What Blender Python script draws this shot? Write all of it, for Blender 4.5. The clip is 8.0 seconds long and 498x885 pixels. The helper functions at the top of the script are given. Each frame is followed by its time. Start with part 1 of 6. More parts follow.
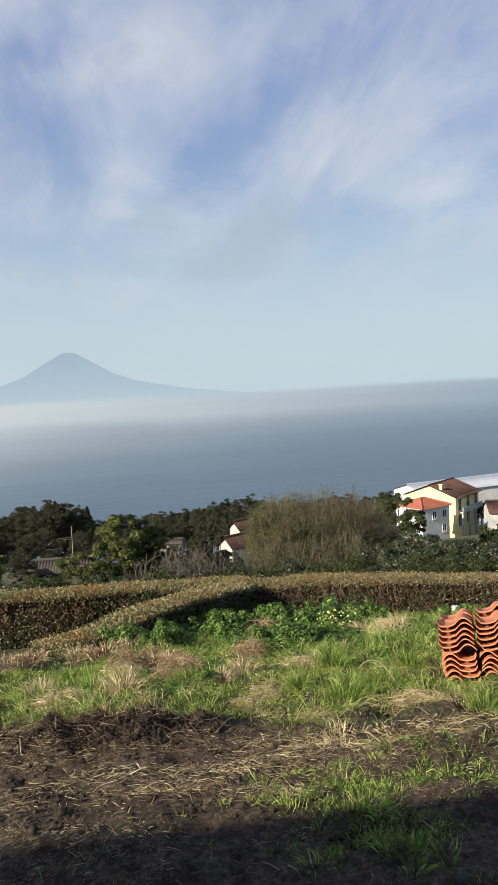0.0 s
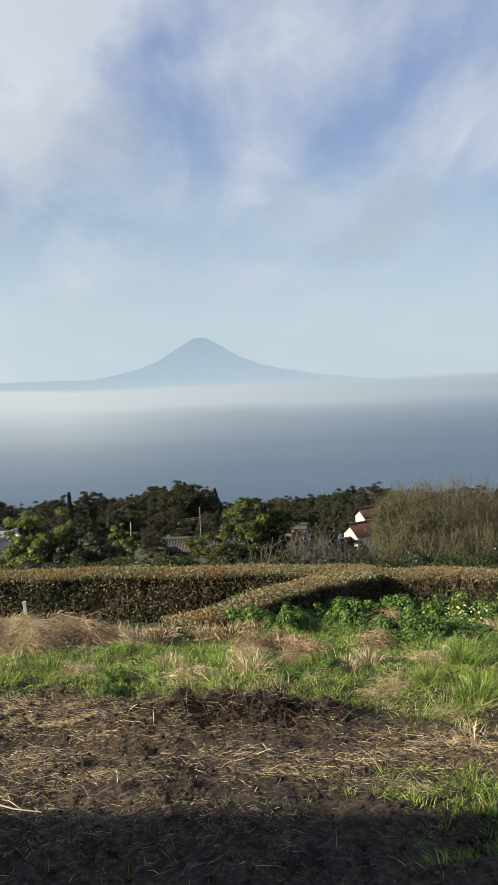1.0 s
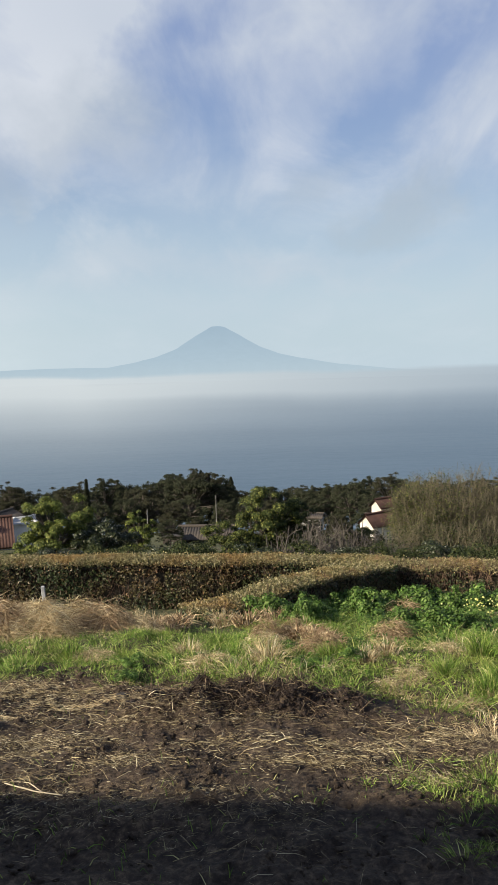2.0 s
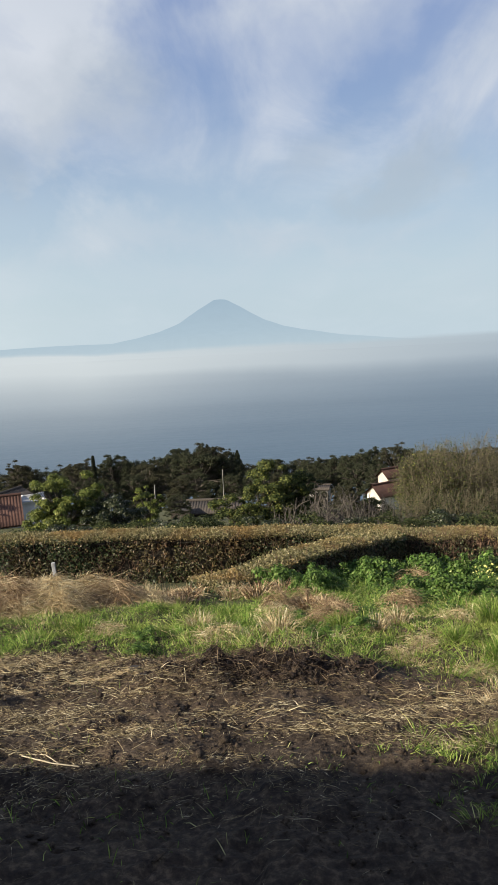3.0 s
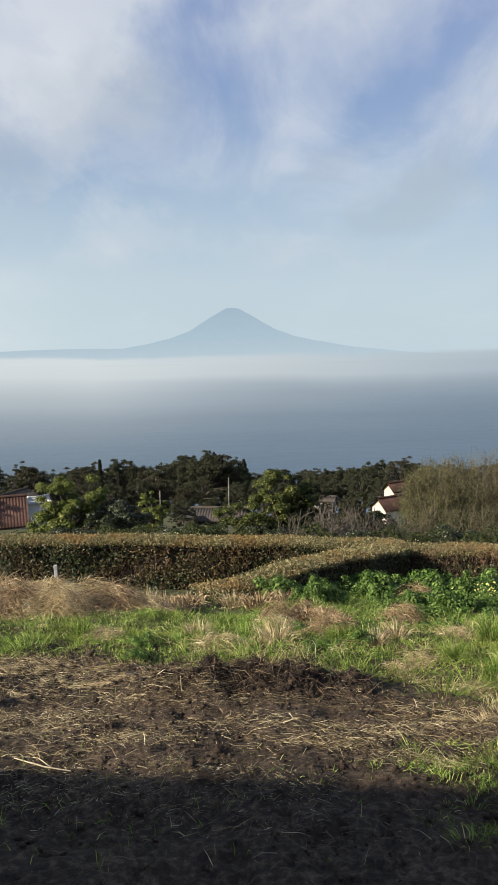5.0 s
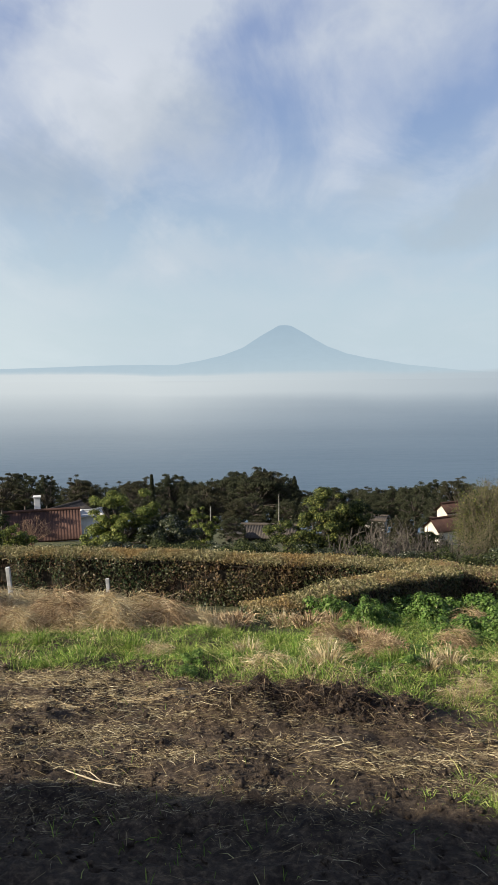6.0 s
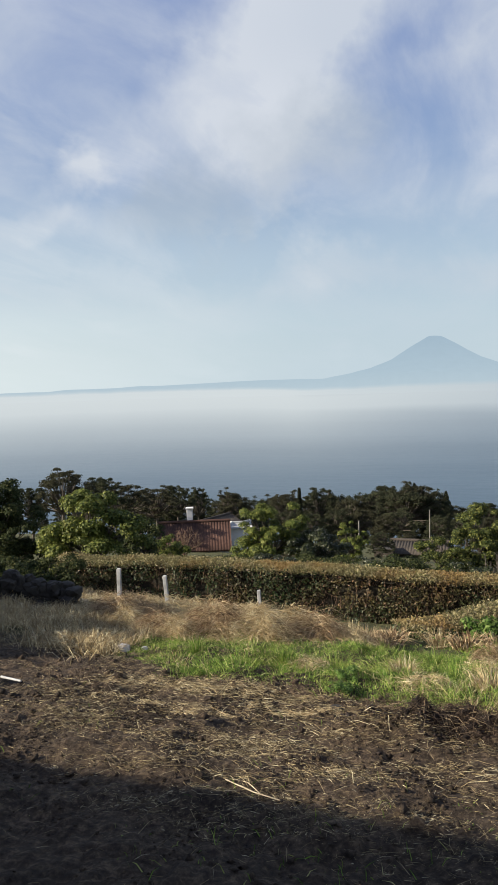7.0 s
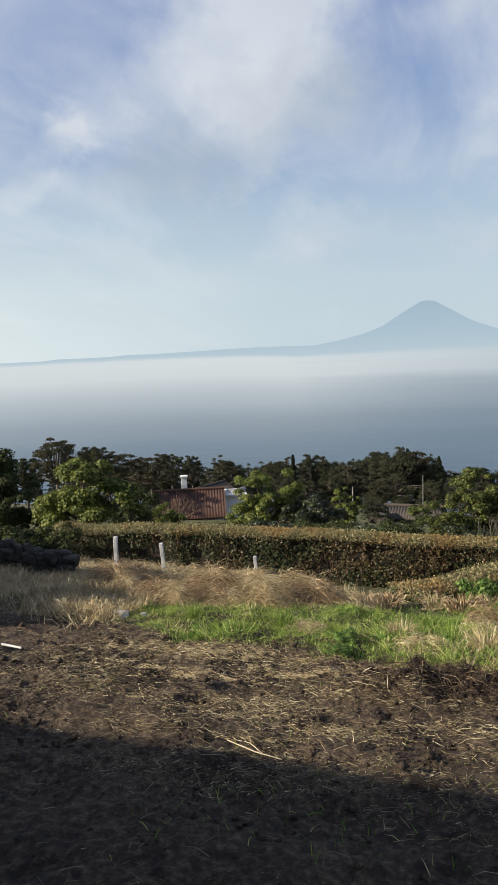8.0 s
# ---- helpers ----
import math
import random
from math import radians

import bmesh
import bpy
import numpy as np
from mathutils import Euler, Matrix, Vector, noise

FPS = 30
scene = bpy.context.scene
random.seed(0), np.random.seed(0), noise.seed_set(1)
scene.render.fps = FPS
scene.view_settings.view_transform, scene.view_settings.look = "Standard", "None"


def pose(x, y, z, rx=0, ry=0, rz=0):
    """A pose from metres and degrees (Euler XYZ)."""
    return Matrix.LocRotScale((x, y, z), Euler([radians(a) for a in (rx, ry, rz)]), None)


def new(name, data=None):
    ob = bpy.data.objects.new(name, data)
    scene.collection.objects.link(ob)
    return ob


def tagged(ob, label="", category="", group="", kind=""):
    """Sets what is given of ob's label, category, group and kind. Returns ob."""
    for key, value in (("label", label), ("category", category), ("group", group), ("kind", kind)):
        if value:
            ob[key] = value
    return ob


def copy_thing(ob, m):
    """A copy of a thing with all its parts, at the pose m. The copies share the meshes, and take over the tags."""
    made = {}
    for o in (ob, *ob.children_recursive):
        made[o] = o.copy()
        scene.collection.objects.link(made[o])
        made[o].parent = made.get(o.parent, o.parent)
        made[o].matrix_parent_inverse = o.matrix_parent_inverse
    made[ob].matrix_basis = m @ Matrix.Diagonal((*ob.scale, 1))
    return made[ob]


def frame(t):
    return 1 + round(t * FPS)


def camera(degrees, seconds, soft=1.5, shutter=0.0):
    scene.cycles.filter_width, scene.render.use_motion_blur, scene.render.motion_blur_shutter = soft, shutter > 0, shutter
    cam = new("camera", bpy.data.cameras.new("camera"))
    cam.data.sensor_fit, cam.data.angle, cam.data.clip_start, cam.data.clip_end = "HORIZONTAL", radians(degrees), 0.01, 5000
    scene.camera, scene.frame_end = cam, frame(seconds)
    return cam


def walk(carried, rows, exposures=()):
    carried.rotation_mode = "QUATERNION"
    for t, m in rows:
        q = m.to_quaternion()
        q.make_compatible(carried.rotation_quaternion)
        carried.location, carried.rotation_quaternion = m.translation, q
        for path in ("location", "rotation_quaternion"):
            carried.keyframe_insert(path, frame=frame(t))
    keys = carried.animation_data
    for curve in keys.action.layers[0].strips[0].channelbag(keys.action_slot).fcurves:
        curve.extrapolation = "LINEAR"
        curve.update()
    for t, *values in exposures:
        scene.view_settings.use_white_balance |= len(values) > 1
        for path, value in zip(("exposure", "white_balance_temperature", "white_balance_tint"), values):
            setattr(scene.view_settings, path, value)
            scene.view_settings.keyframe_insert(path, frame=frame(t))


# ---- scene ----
cam = camera(37.62, 8.0)
# seconds, eye (x, y, z), turn (rx, ry, rz)
PATH = [
    (0.0, 0.000, -0.000, 1.500, 85.46, 2.60, -11.69),
    (0.5, -0.016, 0.001, 1.514, 85.51, 3.04, -4.65),
    (1.0, -0.036, 0.005, 1.516, 84.73, 2.03, -1.70),
    (1.5, -0.055, 0.016, 1.513, 84.65, 1.01, -0.50),
    (3.0, -0.074, 0.053, 1.495, 81.82, 2.86, -0.08),
    (3.5, -0.071, 0.062, 1.487, 81.64, 2.70, 0.19),
    (4.0, -0.054, 0.060, 1.490, 81.44, 2.73, -0.41),
    (4.5, -0.052, 0.049, 1.495, 81.90, 1.60, -0.06),
    (6.0, -0.071, 0.041, 1.514, 83.92, 0.62, 4.81),
    (6.5, -0.094, 0.049, 1.514, 84.79, 1.45, 10.67),
    (7.0, -0.128, 0.058, 1.509, 85.22, 1.75, 16.25),
    (7.5, -0.166, 0.060, 1.500, 84.21, 2.53, 20.06),
    (8.0, -0.156, 0.067, 1.494, 82.67, 2.39, 15.65),
]
walk(cam, [(t, pose(x, y, z, rx, ry, rz)) for t, x, y, z, rx, ry, rz in PATH])

# ---- light ----
SUN_EL, SUN_TRAVEL = 25.0, Vector((0.9, 0.42, 0)).normalized()
scene.view_settings.exposure = 0.95
sun_way = Vector((SUN_TRAVEL.x * math.cos(radians(SUN_EL)), SUN_TRAVEL.y * math.cos(radians(SUN_EL)), -math.sin(radians(SUN_EL))))
sun_data = bpy.data.lights.new("sun", "SUN")
sun_data.energy, sun_data.angle, sun_data.color = 5.0, radians(0.53), (1.0, 0.90, 0.75)
sun = new("sun", sun_data)
sun.matrix_world = sun_way.to_track_quat("-Z", "Y").to_matrix().to_4x4()

# cloud masses: bearing, height, half width, half height, lean (degrees), thickness
CLOUDS = [(-14, 20, 9, 7, 20, 0.8), (-9, 28, 13, 6, 10, 0.6), (20, 17, 11, 4, 32, 0.36), (25, 14, 5, 2.5, 10, 0.3), (17, 25, 9, 2.5, 35, 0.36), (3, 24, 8, 3, 30, 0.25), (-27.5, 16.5, 4, 2.2, 15, 0.55),
          (-33, 12, 5, 2, 5, 0.35), (-10, 8.0, 9, 2.2, 5, 0.6), (4, 7.5, 9, 2.0, 0, 0.45), (-24, 6, 9, 2, 0, 0.3), (1.5, 15.0, 9, 2.2, 24, 0.20), (-44, 26, 14, 8, 0, 0.5), (42, 32, 14, 8, 0, 0.4),
          (5, 22, 9, 4, 30, 0.32), (-17, 10.8, 7, 1.5, 10, -0.3), (-23, 19, 6, 5, 10, 0.22), (7, 17, 5, 2, 35, -0.12)]
GREY_CLOUDS = [(12.4, 11.2, 5, 2.6, 15, 0.62), (-21, 13, 6, 3.0, 25, 0.50), (-11, 16, 7, 4, 20, 0.42), (6, 14, 4, 2, 30, 0.3)]


def build_world():
    w = bpy.data.worlds.new("sky")
    scene.world = w
    w.use_nodes = True
    nt = w.node_tree
    N, L = nt.nodes, nt.links
    N.clear()
    out, bg = N.new("ShaderNodeOutputWorld"), N.new("ShaderNodeBackground")
    sky = N.new("ShaderNodeTexSky")
    sky.sky_type, sky.sun_disc = "NISHITA", False
    sky.sun_elevation = radians(SUN_EL)
    sky.sun_rotation = math.atan2(-SUN_TRAVEL.x, -SUN_TRAVEL.y)
    sky.altitude, sky.air_density, sky.dust_density, sky.ozone_density = 100, 1.0, 1.2, 1.6
    tc = N.new("ShaderNodeTexCoord")
    sep = N.new("ShaderNodeSeparateXYZ")
    L.new(tc.outputs["Generated"], sep.inputs[0])

    def mth(op, a, b=0.0):
        n = N.new("ShaderNodeMath")
        n.operation = op
        for i, v in enumerate((a, b)):
            if isinstance(v, (int, float)):
                n.inputs[i].default_value = v
            else:
                L.new(v, n.inputs[i])
        return n.outputs[0]

    # cloud sheet: the direction laid out on a flat layer overhead
    up = mth("ADD", mth("MAXIMUM", sep.outputs[2], 0.0), 0.16)
    flat = N.new("ShaderNodeCombineXYZ")
    L.new(mth("DIVIDE", sep.outputs[0], up), flat.inputs[0])
    L.new(mth("DIVIDE", sep.outputs[1], up), flat.inputs[1])
    turn = N.new("ShaderNodeMapping")
    turn.inputs["Rotation"].default_value = (0, 0, radians(-38))
    turn.inputs["Scale"].default_value = (1.0, 0.42, 1.0)
    turn.inputs["Location"].default_value = (0.35, 0.2, 0.0)
    L.new(flat.outputs[0], turn.inputs[0])

    def nse(scale, detail, rough, dist):
        n = N.new("ShaderNodeTexNoise")
        n.inputs["Scale"].default_value, n.inputs["Detail"].default_value = scale, detail
        n.inputs["Roughness"].default_value, n.inputs["Distortion"].default_value = rough, dist
        L.new(turn.outputs[0], n.inputs["Vector"])
        return n.outputs["Fac"]

    def ramp(v, *stops):
        n = N.new("ShaderNodeValToRGB")
        n.color_ramp.interpolation = "EASE"
        while len(n.color_ramp.elements) < len(stops):
            n.color_ramp.elements.new(0.5)
        for e, (p, c) in zip(n.color_ramp.elements, stops):
            e.position, e.color = p, (*c, 1) if len(c) == 3 else c
        L.new(v, n.inputs[0])
        return n.outputs["Color"]

    # thin streaks rising to the right
    streak = ramp(nse(2.6, 9, 0.6, 0.6), (0.36, (0, 0, 0)), (0.72, (1, 1, 1)))
    veil = ramp(nse(1.2, 5, 0.5, 0.4), (0.38, (0, 0, 0)), (0.70, (1, 1, 1)))
    # bearing and height in degrees, frayed by noise at two sizes
    azim = mth("MULTIPLY", mth("ARCTAN2", sep.outputs[0], sep.outputs[1]), 180 / math.pi)
    elev = mth("MULTIPLY", mth("ARCSINE", sep.outputs[2]), 180 / math.pi)

    def fray(scale, detail, seed):
        n = N.new("ShaderNodeTexNoise")
        n.inputs["Scale"].default_value, n.inputs["Detail"].default_value, n.inputs["Roughness"].default_value = scale, detail, 0.6
        mv = N.new("ShaderNodeMapping")
        mv.inputs["Location"].default_value = (seed, seed * 0.7, 0)
        L.new(tc.outputs["Generated"], mv.inputs[0])
        L.new(mv.outputs[0], n.inputs["Vector"])
        return mth("SUBTRACT", n.outputs["Fac"], 0.5)

    azim = mth("ADD", azim, mth("ADD", mth("MULTIPLY", fray(5, 5, 1.3), 16), mth("MULTIPLY", fray(17, 6, 2.9), 4)))
    elev = mth("ADD", elev, mth("ADD", mth("MULTIPLY", fray(5, 5, 5.1), 11), mth("MULTIPLY", fray(17, 6, 7.7), 3)))

    def heap(az, el, wide, tall, lean):
        """A soft cloud mass about a bearing and height, leaning by some degrees."""
        c, s = math.cos(radians(lean)), math.sin(radians(lean))
        da, de = mth("SUBTRACT", azim, az), mth("SUBTRACT", elev, el)
        u = mth("DIVIDE", mth("ADD", mth("MULTIPLY", da, c), mth("MULTIPLY", de, s)), wide)
        v = mth("DIVIDE", mth("SUBTRACT", mth("MULTIPLY", de, c), mth("MULTIPLY", da, s)), tall)
        d = mth("SQRT", mth("ADD", mth("MULTIPLY", u, u), mth("MULTIPLY", v, v)))
        return ramp(mth("MULTIPLY", d, 0.5), (0.1, (1, 1, 1)), (0.62, (0, 0, 0)))

    cover = mth("ADD", mth("MULTIPLY", veil, 0.24), mth("MULTIPLY", streak, 0.43))
    for az, el, wide, tall, lean, amount in CLOUDS:
        cover = mth("ADD", cover, mth("MULTIPLY", heap(az, el, wide, tall, lean), amount))
    cover = mth("MINIMUM", mth("MAXIMUM", cover, 0.0), 0.95)
    gloom = None
    for az, el, wide, tall, lean, amount in GREY_CLOUDS:
        g = mth("MULTIPLY", heap(az, el, wide, tall, lean), amount)
        gloom = g if gloom is None else mth("MAXIMUM", gloom, g)

    def mix(fac, a, b):
        n = N.new("ShaderNodeMix")
        n.data_type = "RGBA"
        for i, v in ((0, fac), (6, a), (7, b)):
            if isinstance(v, tuple):
                n.inputs[i].default_value = (*v, 1)
            else:
                L.new(v, n.inputs[i])
        return n.outputs[2]

    blue = mix(ramp(sep.outputs[2], (0.0, (0, 0, 0)), (0.5, (1, 1, 1))), (4.9, 6.3, 7.6), (2.2, 3.2, 6.4))
    # clear air, with the sky texture's own glow round the sun's side
    half = N.new("ShaderNodeMix")
    half.data_type = "RGBA"
    half.inputs[0].default_value = 0.35
    L.new(blue, half.inputs[6])
    L.new(sky.outputs[0], half.inputs[7])
    cloud = mix(ramp(nse(0.9, 3, 0.5, 0.0), (0.4, (0, 0, 0)), (0.65, (1, 1, 1))), (5.3, 5.9, 6.8), (7.1, 7.45, 8.0))
    col = mix(cover, half.outputs[2], cloud)
    col = mix(gloom, col, (3.75, 4.45, 5.3))
    # haze low over the sea
    haze = ramp(sep.outputs[2], (0.0, (0.85, 0.85, 0.85)), (0.07, (0.66, 0.66, 0.66)), (0.14, (0.36, 0.36, 0.36)), (0.27, (0, 0, 0)))
    glare = ramp(mth("ADD", mth("MULTIPLY", sep.outputs[0], -0.9), 0.1), (0.15, (0, 0, 0)), (0.75, (1, 1, 1)))
    col = mix(haze, col, mix(glare, (5.4, 6.5, 7.15), (7.6, 8.4, 8.4)))
    L.new(col, bg.inputs[0])
    bg.inputs[1].default_value = 0.0534
    L.new(bg.outputs[0], out.inputs[0])


build_world()

# ---- materials ----


def mat(name):
    m = bpy.data.materials.new(name)
    m.use_nodes = True
    nt = m.node_tree
    return m, nt, nt.nodes["Principled BSDF"], nt.nodes["Material Output"]


def node(nt, kind, **inputs):
    n = nt.nodes.new(kind)
    for k, v in inputs.items():
        n.inputs[k.replace("_", " ")].default_value = v
    return n


def ramp_node(nt, src, stops, ease="LINEAR"):
    n = nt.nodes.new("ShaderNodeValToRGB")
    n.color_ramp.interpolation = ease
    while len(n.color_ramp.elements) < len(stops):
        n.color_ramp.elements.new(0.5)
    for e, (p, c) in zip(n.color_ramp.elements, stops):
        e.position, e.color = p, (*c, 1)
    nt.links.new(src, n.inputs[0])
    return n.outputs["Color"]


def noise_out(nt, scale, detail=4.0, rough=0.55, stretch=None):
    tc = nt.nodes.new("ShaderNodeTexCoord")
    n = node(nt, "ShaderNodeTexNoise", Scale=scale, Detail=detail, Roughness=rough)
    if stretch:
        mp = node(nt, "ShaderNodeMapping", Scale=stretch)
        nt.links.new(tc.outputs["Object"], mp.inputs[0])
        nt.links.new(mp.outputs[0], n.inputs["Vector"])
    else:
        nt.links.new(tc.outputs["Object"], n.inputs["Vector"])
    return n.outputs["Fac"]


def mixc(nt, fac, a, b, mode="MIX"):
    n = nt.nodes.new("ShaderNodeMix")
    n.data_type, n.blend_type = "RGBA", mode
    for i, v in ((0, fac), (6, a), (7, b)):
        if isinstance(v, (int, float)):
            n.inputs[i].default_value = v
        elif isinstance(v, tuple):
            n.inputs[i].default_value = (*v, 1)
        else:
            nt.links.new(v, n.inputs[i])
    return n.outputs[2]


def bump(nt, bsdf, height, strength, dist):
    b = node(nt, "ShaderNodeBump", Strength=strength, Distance=dist)
    nt.links.new(height, b.inputs["Height"])
    nt.links.new(b.outputs[0], bsdf.inputs["Normal"])


def surface(name, stops, scale, rough, scale2=None, dark=0.75, bump_scale=None, bump_d=0.004, stretch=None, metal=0.0, spec=0.4):
    """A weathered surface: a colour ramp over one noise, blotched by a larger one, with relief."""
    m, nt, b, out = mat(name)
    c = ramp_node(nt, noise_out(nt, scale, 6, 0.6, stretch), stops)
    if scale2:
        blot = ramp_node(nt, noise_out(nt, scale2, 3), [(0.35, (dark, dark, dark)), (0.65, (1, 1, 1))])
        c = mixc(nt, 1.0, c, blot, "MULTIPLY")
    nt.links.new(c, b.inputs["Base Color"])
    b.inputs["Roughness"].default_value, b.inputs["Metallic"].default_value = rough, metal
    b.inputs["Specular IOR Level"].default_value = spec
    if bump_scale:
        bump(nt, b, noise_out(nt, bump_scale, 5, 0.6, stretch), 0.6, bump_d)
    return m


def foliage(name, stops, rough=0.5, through_light=0.35, patch=None, patch_col=(0.2, 0.09, 0.03), tint=0.4, gloss=0.15, mottle=None, low=0.5, high=1.35):
    """Leaves: every leaf has its own shade, and some light goes through."""
    m, nt, b, out = mat(name)
    geo = nt.nodes.new("ShaderNodeNewGeometry")
    c = ramp_node(nt, geo.outputs["Random Per Island"], stops)
    if patch:
        f = ramp_node(nt, noise_out(nt, patch, 3), [(0.48, (0, 0, 0)), (0.68, (tint, tint, tint))])
        c = mixc(nt, f, c, patch_col)
    if mottle:
        f = ramp_node(nt, noise_out(nt, mottle, 3, 0.6), [(0.34, (low, low, low)), (0.66, (high, high, high))])
        c = mixc(nt, 1.0, c, f, "MULTIPLY")
    nt.links.new(c, b.inputs["Base Color"])
    b.inputs["Roughness"].default_value = rough
    b.inputs["Specular IOR Level"].default_value = gloss
    tr = nt.nodes.new("ShaderNodeBsdfTranslucent")
    nt.links.new(c, tr.inputs[0])
    ms = nt.nodes.new("ShaderNodeMixShader")
    ms.inputs[0].default_value = through_light
    nt.links.new(b.outputs[0], ms.inputs[1])
    nt.links.new(tr.outputs[0], ms.inputs[2])
    nt.links.new(ms.outputs[0], out.inputs[0])
    return m


M_GRASS = foliage("grass_green", [(0.0, (0.06, 0.12, 0.017)), (0.4, (0.135, 0.235, 0.035)), (0.72, (0.25, 0.345, 0.065)), (0.9, (0.41, 0.43, 0.14)), (1.0, (0.58, 0.52, 0.27))], 0.55, 0.30, 1.7, (0.26, 0.27, 0.07), 0.5, mottle=8, low=0.42, high=1.4)
M_DRY = foliage("grass_dry", [(0.0, (0.18, 0.12, 0.06)), (0.3, (0.42, 0.315, 0.165)), (0.75, (0.64, 0.52, 0.29)), (1.0, (0.80, 0.73, 0.50))], 0.6, 0.2, 1.6, (0.30, 0.21, 0.115), 0.4, mottle=7, low=0.5, high=1.25)
M_RUST = foliage("bracken_dry", [(0.0, (0.13, 0.08, 0.042)), (0.5, (0.33, 0.225, 0.125)), (1.0, (0.58, 0.46, 0.28))], 0.65, 0.15, mottle=8, low=0.6, high=1.25)
M_STRAW = foliage("straw", [(0.0, (0.09, 0.065, 0.038)), (0.4, (0.22, 0.17, 0.09)), (0.8, (0.44, 0.355, 0.19)), (1.0, (0.74, 0.66, 0.44))], 0.55, 0.1, mottle=5, low=0.6, high=1.2)
M_WEED = foliage("weed_leaf", [(0.0, (0.05, 0.10, 0.018)), (0.6, (0.095, 0.17, 0.032)), (1.0, (0.20, 0.27, 0.075))], 0.5, 0.2, mottle=6, low=0.6, high=1.25)
M_PETAL = foliage("petal_yellow", [(0.0, (0.60, 0.58, 0.14)), (1.0, (0.8, 0.78, 0.32))], 0.5, 0.3)
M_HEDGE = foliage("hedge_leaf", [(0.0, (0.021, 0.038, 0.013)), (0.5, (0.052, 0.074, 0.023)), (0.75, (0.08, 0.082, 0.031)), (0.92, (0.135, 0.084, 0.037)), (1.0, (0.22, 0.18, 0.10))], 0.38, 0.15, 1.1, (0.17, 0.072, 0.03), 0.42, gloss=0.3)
M_HEDGETOP = foliage("hedge_leaf_painted_sun", [(0.0, (0.11, 0.11, 0.045)), (0.5, (0.25, 0.22, 0.10)), (0.85, (0.38, 0.325, 0.165)), (1.0, (0.50, 0.44, 0.27))], 0.5, 0.3, 1.5, (0.34, 0.20, 0.07), 0.6)
M_LEAF = foliage("leaf_bright", [(0.0, (0.055, 0.075, 0.018)), (0.5, (0.10, 0.125, 0.026)), (0.9, (0.18, 0.195, 0.045)), (1.0, (0.28, 0.28, 0.08))], 0.5, 0.25, mottle=2.2, low=0.7, high=1.25)
M_LEAFM = foliage("leaf_olive", [(0.0, (0.022, 0.035, 0.010)), (0.5, (0.055, 0.072, 0.018)), (0.85, (0.125, 0.135, 0.032)), (1.0, (0.25, 0.25, 0.07))], 0.5, 0.25, mottle=2.2, low=0.7, high=1.25)
M_LEAFD = foliage("leaf_dark", [(0.0, (0.018, 0.027, 0.010)), (0.6, (0.042, 0.054, 0.019)), (1.0, (0.085, 0.088, 0.034))], 0.6, 0.2, gloss=0.08)
M_LEAFW = foliage("leaf_glossy", [(0.0, (0.013, 0.020, 0.008)), (0.6, (0.030, 0.040, 0.015)), (0.93, (0.07, 0.075, 0.03)), (1.0, (0.34, 0.33, 0.27))], 0.4, 0.15, gloss=0.25)
M_WOODS = foliage("leaf_woods", [(0.0, (0.038, 0.043, 0.026)), (0.6, (0.055, 0.060, 0.034)), (1.0, (0.075, 0.079, 0.044))], 0.8, 0.35, gloss=0.05)
M_WOODSB = foliage("leaf_woods_brown", [(0.0, (0.040, 0.041, 0.026)), (0.6, (0.058, 0.057, 0.034)), (1.0, (0.082, 0.078, 0.045))], 0.8, 0.35, gloss=0.05)
M_BARK = surface("bark", [(0.3, (0.05, 0.04, 0.03)), (0.7, (0.16, 0.135, 0.105))], 18, 0.85, 2.0, 0.6, 40, 0.006)
M_TWIG = surface("twig", [(0.3, (0.08, 0.068, 0.038)), (0.7, (0.20, 0.168, 0.098))], 12, 0.8, 1.5, 0.55)
M_FIG = surface("pale_branch", [(0.3, (0.05, 0.042, 0.033)), (0.7, (0.135, 0.113, 0.088))], 9, 0.75, 1.2, 0.6)
M_HTWIG = surface("hedge_twig", [(0.3, (0.10, 0.055, 0.035)), (0.7, (0.30, 0.19, 0.12))], 12, 0.8, 1.5, 0.55)
M_CORE = surface("hedge_wood_painted_shade", [(0.3, (0.012, 0.012, 0.007)), (0.7, (0.04, 0.03, 0.018))], 14, 0.95)
M_CLAY = surface("clay_tile", [(0.25, (0.42, 0.135, 0.06)), (0.6, (0.60, 0.22, 0.10)), (0.85, (0.70, 0.30, 0.15))], 7, 0.8, 2.0, 0.7, 60, 0.002)
M_ROOFRED = surface("roof_tile_old", [(0.25, (0.070, 0.038, 0.029)), (0.7, (0.118, 0.066, 0.050))], 2.0, 0.9, 0.4, 0.6, spec=0.15)
M_ROOFORANGE = surface("roof_tile_new", [(0.3, (0.30, 0.085, 0.045)), (0.7, (0.40, 0.125, 0.065))], 2.0, 0.8, 0.5, 0.75)
M_ROOFMETAL = surface("roof_sheet", [(0.3, (0.36, 0.39, 0.42)), (0.7, (0.48, 0.51, 0.53))], 1.2, 0.5, 0.2, 0.85)
M_YELLOW = surface("plaster_yellow", [(0.3, (0.76, 0.64, 0.30)), (0.7, (0.82, 0.70, 0.36))], 1.5, 0.9, 0.35, 0.85)
M_WHITE = surface("plaster_white", [(0.3, (0.62, 0.61, 0.58)), (0.7, (0.72, 0.71, 0.69))], 1.5, 0.9, 0.35, 0.82)
M_CREAM = surface("plaster_cream_weathered", [(0.3, (0.50, 0.45, 0.37)), (0.7, (0.62, 0.57, 0.49))], 1.5, 0.9, 0.5, 0.75)
